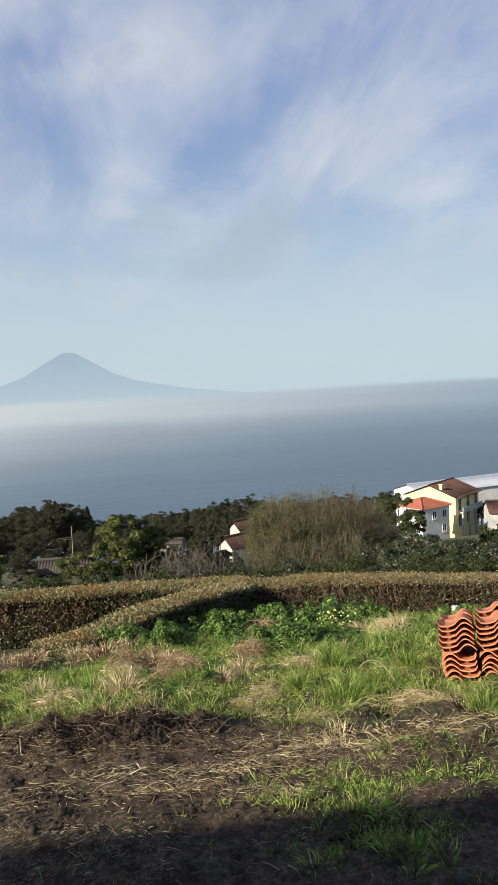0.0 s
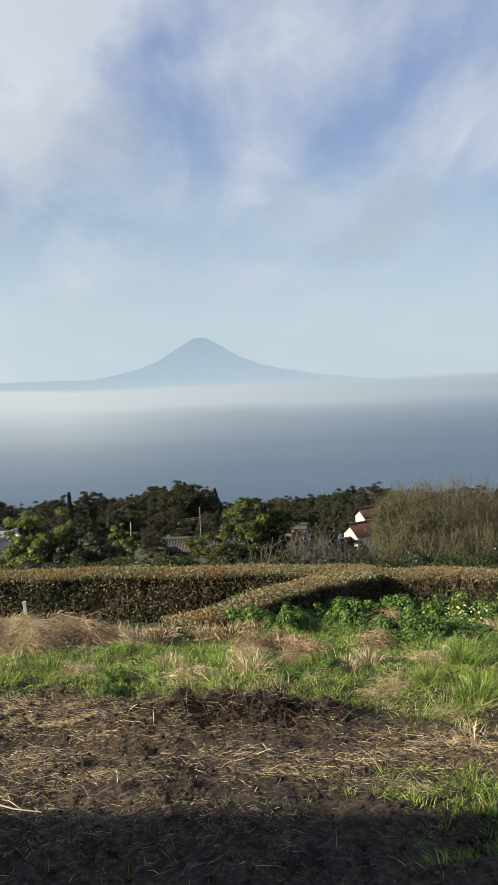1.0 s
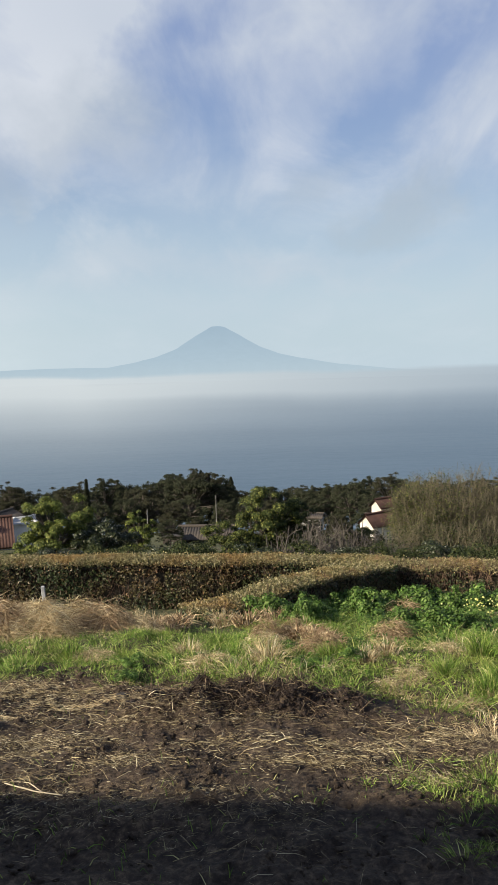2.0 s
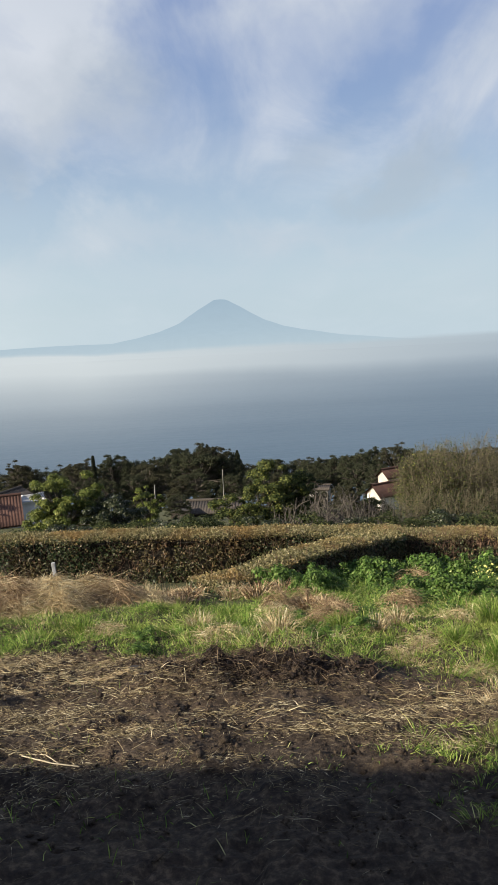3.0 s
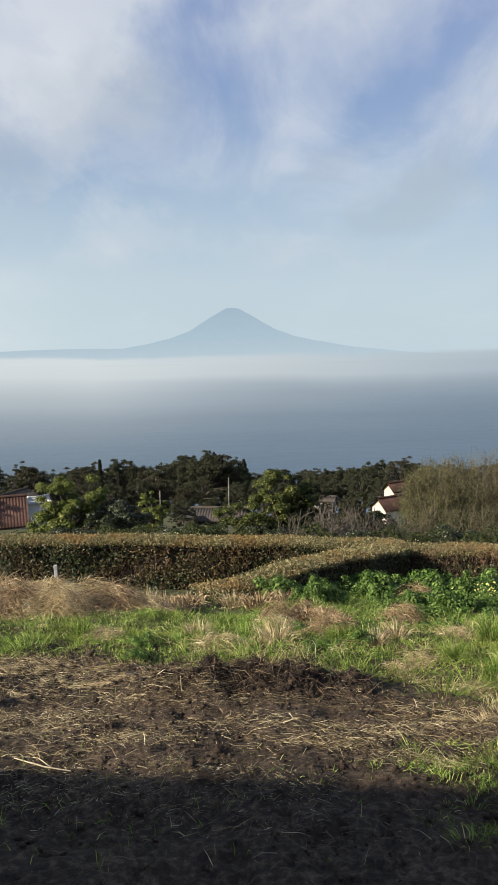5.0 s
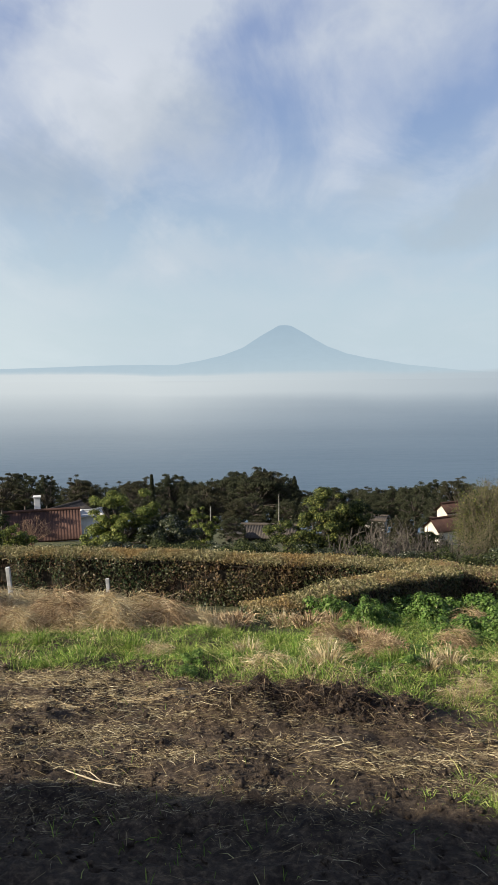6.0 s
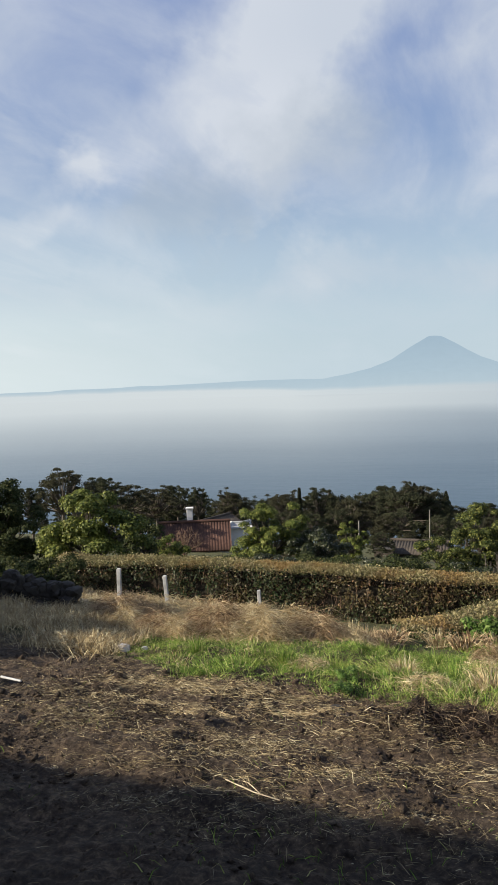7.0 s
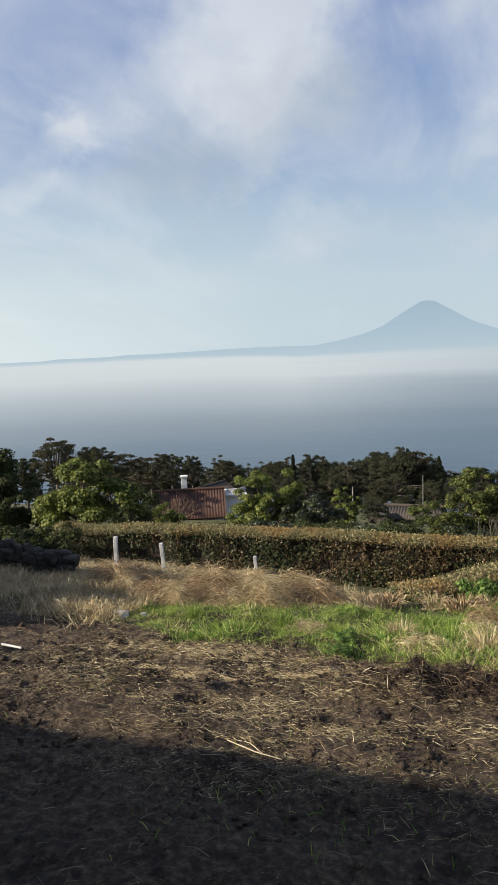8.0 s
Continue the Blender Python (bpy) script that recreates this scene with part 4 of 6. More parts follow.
def woods():
    """Trees of the slope below: a few forms, each copied; low scrub fills the rows."""
    forms = []
    for k, (kind, height, width, n, leaf, material, seed) in enumerate((
            ("round", 9, 9, 18000, 0.2, M_WOODS, 61), ("round", 9, 8, 18000, 0.2, M_WOODSB, 62), ("round", 9, 10, 18000, 0.2, M_WOODS, 63),
            ("flat", 9, 8, 11000, 0.19, M_WOODS, 64), ("flat", 9, 9, 11000, 0.19, M_WOODSB, 65))):
        rng = np.random.default_rng(seed)
        base = thing("woodland_tree", Matrix.Translation((0, 0, -200)), "dark windswept woodland tree on the slope" if kind == "round" else "flat-topped pine above the woods", "tree", "woods on the slope")
        q = 150 if kind == "round" else 90
        a, ring = rng.uniform(0, 6.28, q), np.sqrt(rng.uniform(0, 1, q))
        if kind == "round":
            zc = rng.uniform(0.1, 1.0, q) ** 0.8
            reach = width * 0.42 * np.sqrt(np.clip(1 - (zc * 1.25 - 0.35) ** 2, 0.05, 1)) * ring ** 0.5
            c = np.stack([np.cos(a) * reach, np.sin(a) * reach, zc * height * 0.9], 1) + rng.normal(size=(q, 3)) * 0.25
            r, flat = rng.uniform(0.25, 0.62, q), 0.75
        else:
            # plates of needles at the ends of bare limbs
            tier = rng.choice([0.58, 0.72, 0.84, 0.93], q, p=[0.2, 0.3, 0.3, 0.2])
            reach = width * np.interp(tier, [0.58, 0.72, 0.93], [0.38, 0.46, 0.22]) * ring
            c = np.stack([np.cos(a) * reach, np.sin(a) * reach, tier * height + rng.normal(0, 0.3, q)], 1)
            r, flat = rng.uniform(0.25, 0.6, q), 0.5
        fork = np.array([0.2, 0.1, height * 0.45])
        limbs = [bent(np.zeros(3), fork * 0.5 + [0.3, 0, 0], fork, 0.24, 0.17)] + [bent(fork, (fork + p) / 2 + [0, 0, 0.2], p, 0.09, 0.03) for p in c if p[2] > fork[2]]
        mesh_obj("trunk", *tubes(np.concatenate(limbs), 5), M_BARK, base)
        v, f = clump_leaves(c, r * 1.25, n, leaf, rng, flat, 0.38, 0.9, 0.15)
        mesh_obj("crown", v, f, material, base)
        forms.append(base)
    rng = np.random.default_rng(90)

    def put(form, az, dist, el, k=None):
        x, y = az_place(az, dist)
        z = gz(x, y)
        h = el_z(el, dist) - z
        sc = max(h, 1.0) / 9
        wide = sc * (k or rng.uniform(0.85, 1.2))
        ob = copy_thing(forms[form], Matrix.Identity(4))
        ob.matrix_world = Matrix.LocRotScale((x, y, z), Euler((0, 0, rng.uniform(0, 6.28))), (wide, wide, sc))

    # skyline
    for az in np.arange(-46, 37, 1.35):
        el = -9.0 + 0.35 * float(grid_noise(az, 0.0, 0.21, 71)) + rng.uniform(-0.35, 0.3)
        put(int(rng.choice([0, 3, 2, 3, 4, 3, 1])), az + rng.uniform(-0.5, 0.5), rng.uniform(120, 190), el - (0.7 if -1 < az < 9 else 0) - (0.6 if az > 22 else 0))
    # named crowns on the skyline
    for form, az, dist, el, k in ((4, -31.0, 62, -6.3, 1.0), (3, -28.0, 66, -7.0, 0.9), (4, -26.4, 72, -7.6, 1.1), (3, -33.4, 70, -7.4, 1.0), (4, -24.0, 80, -8.0, 1.1), (3, -22.3, 95, -7.9, 0.9), (4, -18.2, 120, -8.5, 0.8), (3, -11.0, 130, -8.5, 0.9), (4, -13.6, 125, -8.8, 0.9), (3, -20.6, 110, -8.15, 0.6), (2, -25.0, 90, -8.4, 0.9), (0, -23.2, 100, -8.7, 0.8),
                                  (3, -5.6, 130, -8.35, 0.9), (4, -3.6, 120, -8.25, 1.0), (2, -4.4, 118, -8.5, 1.2), (0, -2.6, 125, -8.3, 0.8), (3, -4.0, 122, -8.0, 0.35), (2, -7.0, 125, -8.6, 1.0), (0, -9.5, 130, -8.8, 1.0), (0, 4.4, 120, -9.5, 0.8), (2, 8.0, 120, -9.2, 0.9)):
        put(form, az, dist, el, k)
    # rows in front
    for az in np.arange(-46, 37, 1.9):
        if 21.5 < az < 31:
            continue
        put(int(rng.choice([0, 1, 2])), az + rng.uniform(-0.8, 0.8), rng.uniform(96, 118), rng.uniform(-10.6, -9.8))
    for az in np.arange(-46, 37, 1.5):
        a = az + rng.uniform(-0.8, 0.8)
        if -24 < a < -16 or 7.0 < a < 13 or 22.5 < a < 30:
            continue
        put(int(rng.choice([0, 1, 2])), a, rng.uniform(48, 75), rng.uniform(-12.6, -11.6))
    for f in forms:
        for o in (*f.children_recursive, f):
            bpy.data.objects.remove(o)
    # slim conifers
    for az, dist, el, w in ((-12.6, 120, -8.45, 2.0), (-1.35, 150, -8.75, 8.0)):
        m, h = stand(az, dist, el, w)
        base = thing("conifer", m, "slim dark conifer standing above the woods", "tree", "conifers")
        n = 2600
        t = rng.random(n) ** 0.7
        r = (1 - t) * w * 0.5 * (0.55 + 0.45 * np.abs(np.sin(t * 26))) * rng.uniform(0.2, 1, n) ** 0.5 + 0.08
        a = rng.uniform(0, 6.28, n)
        P = np.stack([r * np.cos(a), r * np.sin(a), h * (0.15 + 0.85 * t)], 1)
        v, f = leaf_mesh(P, P * [1, 1, 0] + rng.normal(size=P.shape) * 0.4 + [0, 0, 0.5], rng.uniform(0.25, 0.5, n), 0.3)
        mesh_obj("crown", v, f, M_WOODS, base)
        mesh_obj("trunk", *tubes([(0, 0, 0, 0.2, 0, 0, h * 0.9, 0.04)], 6), M_BARK, base)


woods()

# ---- houses ----


def roof_sheet(x0, x1, y_eave, y_ridge, z_eave, z_ridge, pitch=0.24, amp=0.05, thick=0.12):
    """A slope of tiles as ribs running from eave to ridge, closed below."""
    n = max(8, int((x1 - x0) / pitch) * 6)
    x = np.linspace(x0, x1, n)
    w = amp * np.abs(np.sin((x - x0) / pitch * math.pi))
    rows = [(y_eave, z_eave, 1), (y_ridge, z_ridge, 1), (y_ridge, z_ridge - thick, 0), (y_eave, z_eave - thick, 0)]
    v = np.concatenate([np.stack([x, np.full(n, y), z + w * k], 1) for y, z, k in rows])
    i = np.arange(n - 1)[:, None]
    f = np.concatenate([i + [a * n, a * n + 1, b * n + 1, b * n] for a, b in ((0, 1), (1, 2), (2, 3), (3, 0))])
    return v, f


def gable_body(bm, length, width, wall_h, roof_h, low=-4.0):
    """Walls with two gable ends; the ridge runs along x."""
    prof = [(-width / 2, low), (width / 2, low), (width / 2, wall_h), (0, wall_h + roof_h), (-width / 2, wall_h)]
    a = [bm.verts.new((-length / 2, y, z)) for y, z in prof]
    b = [bm.verts.new((length / 2, y, z)) for y, z in prof]
    bm.faces.new(a[::-1])
    bm.faces.new(b)
    for k in range(5):
        bm.faces.new((a[k], a[(k + 1) % 5], b[(k + 1) % 5], b[k]))
    bmesh.ops.recalc_face_normals(bm, faces=bm.faces)
    return bm


def window(parent, x, y, z, w, h, face):
    """A framed pane with a sill on the wall that faces '-y', '-x' or '+x'."""
    m = Matrix.Translation((x, y, z)) @ Matrix.Rotation({"-y": 0, "-x": -math.pi / 2, "+x": math.pi / 2}[face], 4, "Z")
    fr = bmesh.new()
    for x0, x1, z0, z1 in ((-w / 2 - 0.08, -w / 2, -0.08, h + 0.08), (w / 2, w / 2 + 0.08, -0.08, h + 0.08), (-w / 2, w / 2, h, h + 0.08), (-w / 2, w / 2, -0.08, 0), (-0.03, 0.03, 0, h)):
        box(fr, x0, x1, -0.06, 0.05, z0, z1)
    bmesh.ops.transform(fr, matrix=m, verts=fr.verts)
    win = part("window", fr, M_FRAME, parent)
    g = boxed(-w / 2, w / 2, -0.025, 0.03, 0, h)
    bmesh.ops.transform(g, matrix=m, verts=g.verts)
    part("pane", g, M_GLASS, win)
    s = boxed(-w / 2 - 0.15, w / 2 + 0.15, -0.16, 0.02, -0.16, -0.09)
    bmesh.ops.transform(s, matrix=m, verts=s.verts)
    part("sill", s, M_WHITE, win)


def gable_house(label, x, y, z, yaw, length, width, wall_h, roof_h, wall_mat, roof_mat, windows=(), chimney=None, over=0.25, name="house", pitch=0.24):
    base = thing(name, pose(x, y, z, 0, 0, yaw), label, "house")
    part("wall", gable_body(bmesh.new(), length, width, wall_h, roof_h), wall_mat, base)
    k = roof_h / (width / 2)
    for sgn in (-1, 1):
        v, f = roof_sheet(-length / 2 - over, length / 2 + over, sgn * (width / 2 + over), 0, wall_h - over * k + 0.13, wall_h + roof_h + 0.13, pitch)
        mesh_obj("roof", v, f, roof_mat, base)
    v, f = tubes([(-length / 2 - over, 0, wall_h + roof_h + 0.15, 0.14, length / 2 + over, 0, wall_h + roof_h + 0.15, 0.14)], 8)
    mesh_obj("ridge_tiles", v, f, roof_mat, base)
    for wx, wy, wz, ww, wh, face in windows:
        window(base, wx, wy, wz, ww, wh, face)
    if chimney:
        cx, cy, cw, ct = chimney
        ch = part("chimney", boxed(cx - cw / 2, cx + cw / 2, cy - cw / 2, cy + cw / 2, wall_h, ct, 0.03), wall_mat, base)
        part("cap", boxed(cx - cw / 2 - 0.08, cx + cw / 2 + 0.08, cy - cw / 2 - 0.08, cy + cw / 2 + 0.08, ct, ct + 0.12, 0.02), wall_mat, ch)
    return base


def hip_house(label, x, y, z, yaw, length, width, wall_h, roof_h, wall_mat, roof_mat, windows=()):
    base = thing("house", pose(x, y, z, 0, 0, yaw), label, "house")
    part("wall", boxed(-length / 2, length / 2, -width / 2, width / 2, -4, wall_h), wall_mat, base)
    part("cornice", boxed(-length / 2 - 0.2, length / 2 + 0.2, -width / 2 - 0.2, width / 2 + 0.2, wall_h, wall_h + 0.15, 0.03), wall_mat, base)
    bm = bmesh.new()
    o, r = 0.35, max(length - width, 1.0) / 2
    e = [bm.verts.new((sx * (length / 2 + o), sy * (width / 2 + o), wall_h + 0.16)) for sx, sy in ((-1, -1), (1, -1), (1, 1), (-1, 1))]
    a, b = bm.verts.new((-r, 0, wall_h + roof_h)), bm.verts.new((r, 0, wall_h + roof_h))
    for q in ((e[0], e[1], b, a), (e[1], e[2], b), (e[2], e[3], a, b), (e[3], e[0], a), (e[3], e[2], e[1], e[0])):
        bm.faces.new(q)
    part("roof", bm, roof_mat, base)
    hips = [(*c.to_tuple(), 0.12, *t.to_tuple(), 0.12) for c, t in ((Vector((sx * (length / 2 + o), sy * (width / 2 + o), wall_h + 0.18)), Vector((sx * r, 0, wall_h + roof_h + 0.02))) for sx in (-1, 1) for sy in (-1, 1))]
    mesh_obj("ridge_tiles", *tubes(hips + [(-r, 0, wall_h + roof_h + 0.02, 0.12, r, 0, wall_h + roof_h + 0.02, 0.12)], 6), roof_mat, base)
    for wx, wy, wz, ww, wh, face in windows:
        window(base, wx, wy, wz, ww, wh, face)
    return base


def far_houses():
    # yellow house: a lit gable end and a shaded balcony front
    yaw, length, width, wall_h = 38.0, 9.0, 9.0, 5.2
    c = Vector(az_place(27.2, 120))
    ax, ay = Vector((math.cos(radians(yaw)), math.sin(radians(yaw)))), Vector((-math.sin(radians(yaw)), math.cos(radians(yaw))))
    ctr = c + ax * length / 2 + ay * width / 2
    z = el_z(-11.65, 120)
    h = gable_house("two-storey pale yellow house with a dark red tiled roof", ctr.x, ctr.y, z, yaw, length, width, wall_h, 1.7, M_YELLOW, M_ROOFRED,
                    [(-3.0, -4.5, 3.0, 1.0, 1.9, "-y"), (0.2, -4.5, 3.0, 1.0, 1.9, "-y"), (3.2, -4.5, 3.0, 1.0, 1.9, "-y"),
                     (-3.0, -4.5, 0.4, 1.0, 1.8, "-y"), (0.2, -4.5, 0.4, 1.0, 1.8, "-y"), (3.2, -4.5, 0.4, 1.0, 1.8, "-y")], (-4.1, -1.9, 0.5, 7.1))
    bal = part("balcony", boxed(-3.4, 4.2, -5.3, -4.5, 2.55, 2.75, 0.02), M_GREYWALL, h)
    part("railing", boxed(-3.4, 4.2, -5.3, -5.2, 2.76, 3.5), M_GREYWALL, bal)
    for px in (-3.25, -0.8, 1.7, 4.05):
        part("column", boxed(px - 0.12, px + 0.12, -5.28, -5.06, -3, 2.55), M_GREYWALL, bal)
    part("porch_roof", boxed(-4.2, 4.4, -5.3, -4.5, 5.2, 5.32, 0.02), M_ROOFRED, h)
    x, y = az_place(24.75, 110)
    hip_house("small white house with an orange hipped roof", x, y, el_z(-11.5, 108), 22, 5.6, 5.2, 2.9, 1.2, M_WHITE, M_ROOFORANGE,
              [(1.7, -2.6, 1.4, 0.7, 1.0, "-y"), (-0.4, -2.6, 1.4, 0.7, 1.0, "-y"), (1.7, -2.6, -0.7, 0.7, 1.0, "-y")])
    # long hall with a pale sheet roof
    x, y = az_place(27.4, 150)
    gable_house("long hall with a pale sheet-metal roof", x, y, el_z(-9.3, 150), 12, 24, 9, 2.6, 1.3, M_WHITE, M_ROOFMETAL, name="hall", pitch=0.5)
    x, y = az_place(31.4, 118)
    gable_house("grey plastered house with an old red roof", x, y, el_z(-11.0, 118), -20, 8, 6, 2.0, 1.3, M_GREYWALL, M_ROOFRED, [(-1, -3.0, 0.8, 0.9, 1.1, "-y")])
    # white house among the bare trees
    x, y = az_place(10.5, 84)
    gable_house("low white house with an old red tiled roof", x, y, el_z(-12.65, 84), 30, 4.6, 2.4, 0.45, 1.0, M_CREAM, M_ROOFRED, [(-2.2, -0.6, -0.6, 0.35, 0.8, "-x"), (-2.2, 0.7, -0.6, 0.35, 0.8, "-x")])
    x, y = az_place(10.55, 86.5)
    gable_house("white upper gable of a house with a red roof", x, y, el_z(-11.6, 86.5), 30, 2.0, 1.7, 0.8, 0.7, M_CREAM, M_ROOFRED)
    x, y = az_place(5.0, 92)
    gable_house("weathered garden building half hidden by trees", x, y, el_z(-12.3, 92), -16, 2.6, 2.0, 0.6, 0.3, M_POLE, M_DARKWOOD, name="outbuilding")
    # house with the ribbed red roof
    x, y = az_place(-21.0, 62)
    gable_house("house with a ribbed red-brown tiled roof and white end wall", x, y, el_z(-13.05, 61), 20, 5.6, 4.6, 0.45, 1.75, M_WHITE, M_ROOFRED, [(1.2, -2.3, -0.7, 0.8, 0.8, "-y")], (-0.4, 1.0, 0.5, 3.3))
    x, y = az_place(-17.55, 64)
    hip_house("white annexe with a flat top beside the red roof", x, y, el_z(-12.6, 64), 20, 1.7, 2.5, 1.55, 0.35, M_WHITE, M_GREYWALL)
    x, y = az_place(-19.4, 76)
    gable_house("house with a dark gable and a grey roof", x, y, el_z(-12.2, 76), 70, 5, 3.8, 1.3, 0.9, M_DARKWOOD, M_DARKWOOD)
    x, y = az_place(-42.6, 42)
    gable_house("old house with a weathered red roof at the field's edge", x, y, el_z(-12.4, 42), 30, 5, 4, 0.6, 1.5, M_GREYWALL, M_ROOFRED)
    # stone shed and a pale slab roof
    x, y = az_place(-3.4, 61)
    gable_house("old stone shed with a mossy low roof", x, y, el_z(-13.9, 61), -4, 4.6, 3.2, 0.75, 0.7, M_STONE, M_DARKWOOD, name="shed", over=0.1)
    x, y = az_place(-6.1, 59)
    sl = thing("lean_to", pose(x, y, el_z(-13.5, 59), 0, 0, 4), "low lean-to with a weathered slab roof", "shed")
    part("wall", boxed(-0.8, 0.7, -0.8, 0.8, -2, 0.5), M_DARKWOOD, sl)
    part("roof", boxed(-0.9, 0.8, -0.9, 0.9, 0.5, 0.58, 0.02), M_STONE, sl)
    for az, dist, el0, el1 in ((-2.62, 80, -12.6, -10.15), (-6.65, 66, -13.5, -12.5), (-8.1, 50, -12.3, -11.0)):
        x, y = az_place(az, dist)
        zb = gz(x, y)
        p = thing("utility_pole", Matrix.Translation((x, y, zb)), "slim pale utility pole among the trees", "pole", "poles")
        hh = el_z(el1, dist) - zb
        mesh_obj("shaft", *tubes([(0, 0, 0, 0.045, 0.03, 0, hh, 0.028)], 8), M_POLE, p)


far_houses()
# house behind the camera: closes the place and throws the long shade on the soil
gable_house("plain plastered house at the back of the field", -12.25, -3.90, 0.0, -4.5, 18.0, 6.0, 4.1, 1.6, M_WHITE, M_ROOFRED, over=0.02)
# three unseen evergreens, added off to the left to shade bank and soil
leafy_tree("evergreen_tree", Matrix.Translation((-12.3, 2.6, gz(-12.3, 2.6))), "unseen evergreen tree added at the field's side for shade", 3.8, 4.2, 20000, 0.2, M_LEAFD, 35, low=1)

leafy_tree("evergreen_tree", Matrix.Translation((-10.2, 5.4, gz(-10.2, 5.4))), "unseen broad evergreen bush added at the field's side for shade", 2.6, 4.0, 20000, 0.2, M_LEAFD, 37, low=1)

leafy_tree("evergreen_tree", Matrix.Translation((-13.2, 4.6, gz(-13.2, 4.6))), "unseen evergreen tree added beyond the stone wall for shade", 3.75, 3.6, 14000, 0.2, M_LEAFD, 36, low=1)

# ---- stone wall, posts and small things on the field ----


def rock(bm, x, y, z, sx, sy, sz, seed, rot=0.0):
    made = bmesh.ops.create_icosphere(bm, subdivisions=2, radius=1.0)
    off = Vector((seed * 7.3, seed * 3.1, seed))
    for v in made["verts"]:
        d = 1 + 0.5 * noise.noise(v.co * 1.5 + off) + 0.3 * noise.noise(v.co * 3.3 + off)
        p = v.co * d
        p = Vector((max(-0.8, min(0.8, p.x)) * sx, max(-0.8, min(0.8, p.y)) * sy, max(-0.75, min(0.8, p.z)) * sz))
        v.co = Matrix.Rotation(rot, 3, "Z") @ p + Vector((x, y, z))


def stone_wall():
    base = thing("stone_wall", Matrix.Identity(4), "low tumbled dry-stone wall of dark basalt", "wall")
    rng = np.random.default_rng(5)
    k = 0
    for u in np.linspace(0, 1, 40):
        x, y = -8.4 + 2.9 * u, 7.9 + 1.3 * u
        if 0.43 < u < 0.53:
            continue
        hgt = 0.60 - 0.26 * u
        zz = gz(x, y)
        for lay in range(4):
            k += 1
            bm = bmesh.new()
            s = rng.uniform(0.07, 0.15)
            rock(bm, x + rng.uniform(-0.05, 0.05), y + rng.uniform(-0.06, 0.06), zz + hgt * (lay + 0.45) / 4, s, s * 0.9, hgt / 4 * 0.95, k, rng.uniform(0, 6))
            part("stone", bm, M_STONE, base)


stone_wall()


def post(x, y, z0, z1, w, lean, label, name="fence_post", material=None):
    p = thing(name, pose(x, y, z0, 0, lean, 10), label, "post", "posts by the hedge")
    bm = boxed(-w / 2, w / 2, -w / 2, w / 2, -0.1, z1 - z0, w * 0.12)
    part("shaft", bm, material or M_POST, p)
    return p


post(-5.35, 10.3, gz(-5.35, 10.3), -1.36, 0.062, 1.0, "pale concrete fence post in front of the hedge")
post(-4.70, 10.7, gz(-4.7, 10.7), -1.55, 0.06, -4.0, "pale concrete fence post leaning slightly")
post(-3.30, 11.2, gz(-3.30, 11.2), -1.86, 0.055, -3.0, "short pale concrete fence post in dry grass")
post(2.16, 11.6, gz(2.16, 11.6), -2.25, 0.035, 2.0, "thin weathered stake at the hedge corner", "stake", M_POLE)
for gx, gy in ((-6.08, 7.5), (-5.82, 7.72)):
    post(gx, gy, gz(gx, gy), gz(gx, gy) + 0.42, 0.07, 0.0, "dark basalt gatepost in the stone wall", "gatepost", M_STONE)
post(5.45, 10.7, gz(5.45, 10.7), -2.22, 0.10, 3.0, "short pale concrete post below the hedge")
post(-7.42, 9.6, gz(-7.42, 9.6), -0.95, 0.035, 0.0, "thin pale stake behind the stone wall", "stake", M_POLE)


def single_stone(x, y, r, seed, material, label):
    base_z = gz(x, y)
    bm = bmesh.new()
    rock(bm, 0, 0, r * 0.35, r, r * 0.8, r * 0.65, seed)
    ob = part("stone", bm, material, None)
    ob.matrix_world = Matrix.Translation((x, y, base_z))
    tagged(ob, label, "stone", "loose stones")


for x, y, r, s in ((-3.19, 6.11, 0.07, 3), (-3.02, 6.2, 0.04, 4), (-5.0, 10.2, 0.1, 5), (-5.45, 10.05, 0.12, 6), (-5.7, 9.8, 0.12, 8)):
    single_stone(x, y, r, s, M_PALESTONE, "pale rounded stone in the grass")
for x, y, r, s in ((-0.95, 4.75, 0.05, 11), (-0.75, 4.9, 0.04, 12), (1.2, 2.35, 0.035, 13)):
    single_stone(x, y, r, s, M_STONE, "dark lump of basalt on the ground")

st = np.array([[-3.46, 4.62], [-3.25, 4.56]])
zz = ground_z(st[:, 0], st[:, 1]) + 0.03
stick = mesh_obj("stick", *tubes([(st[0, 0], st[0, 1], zz[0], 0.010, st[1, 0], st[1, 1], zz[1], 0.008)], 7), M_POST)
tagged(stick, "short pale stick lying on the soil", "stick")

# long pale stems lying at the edge of the shade
for x0, y0, x1, y1, r in ((-1.30, 3.43, -0.95, 3.18, 0.0034), (-1.26, 3.45, -1.08, 3.31, 0.0024), (-1.20, 3.36, -1.02, 3.25, 0.002)):
    st = np.array([[x0, y0], [(x0 + x1) / 2, (y0 + y1) / 2 + 0.015], [x1, y1]])
    zz = ground_z(st[:, 0], st[:, 1]) + 0.012
    stem = mesh_obj("dead_stem", *tubes([(*st[k], zz[k], r, *st[k + 1], zz[k + 1], r * 0.8) for k in range(2)], 6), M_STALK)
    tagged(stem, "long pale dead stem lying on the soil", "stem", "stems on the soil")

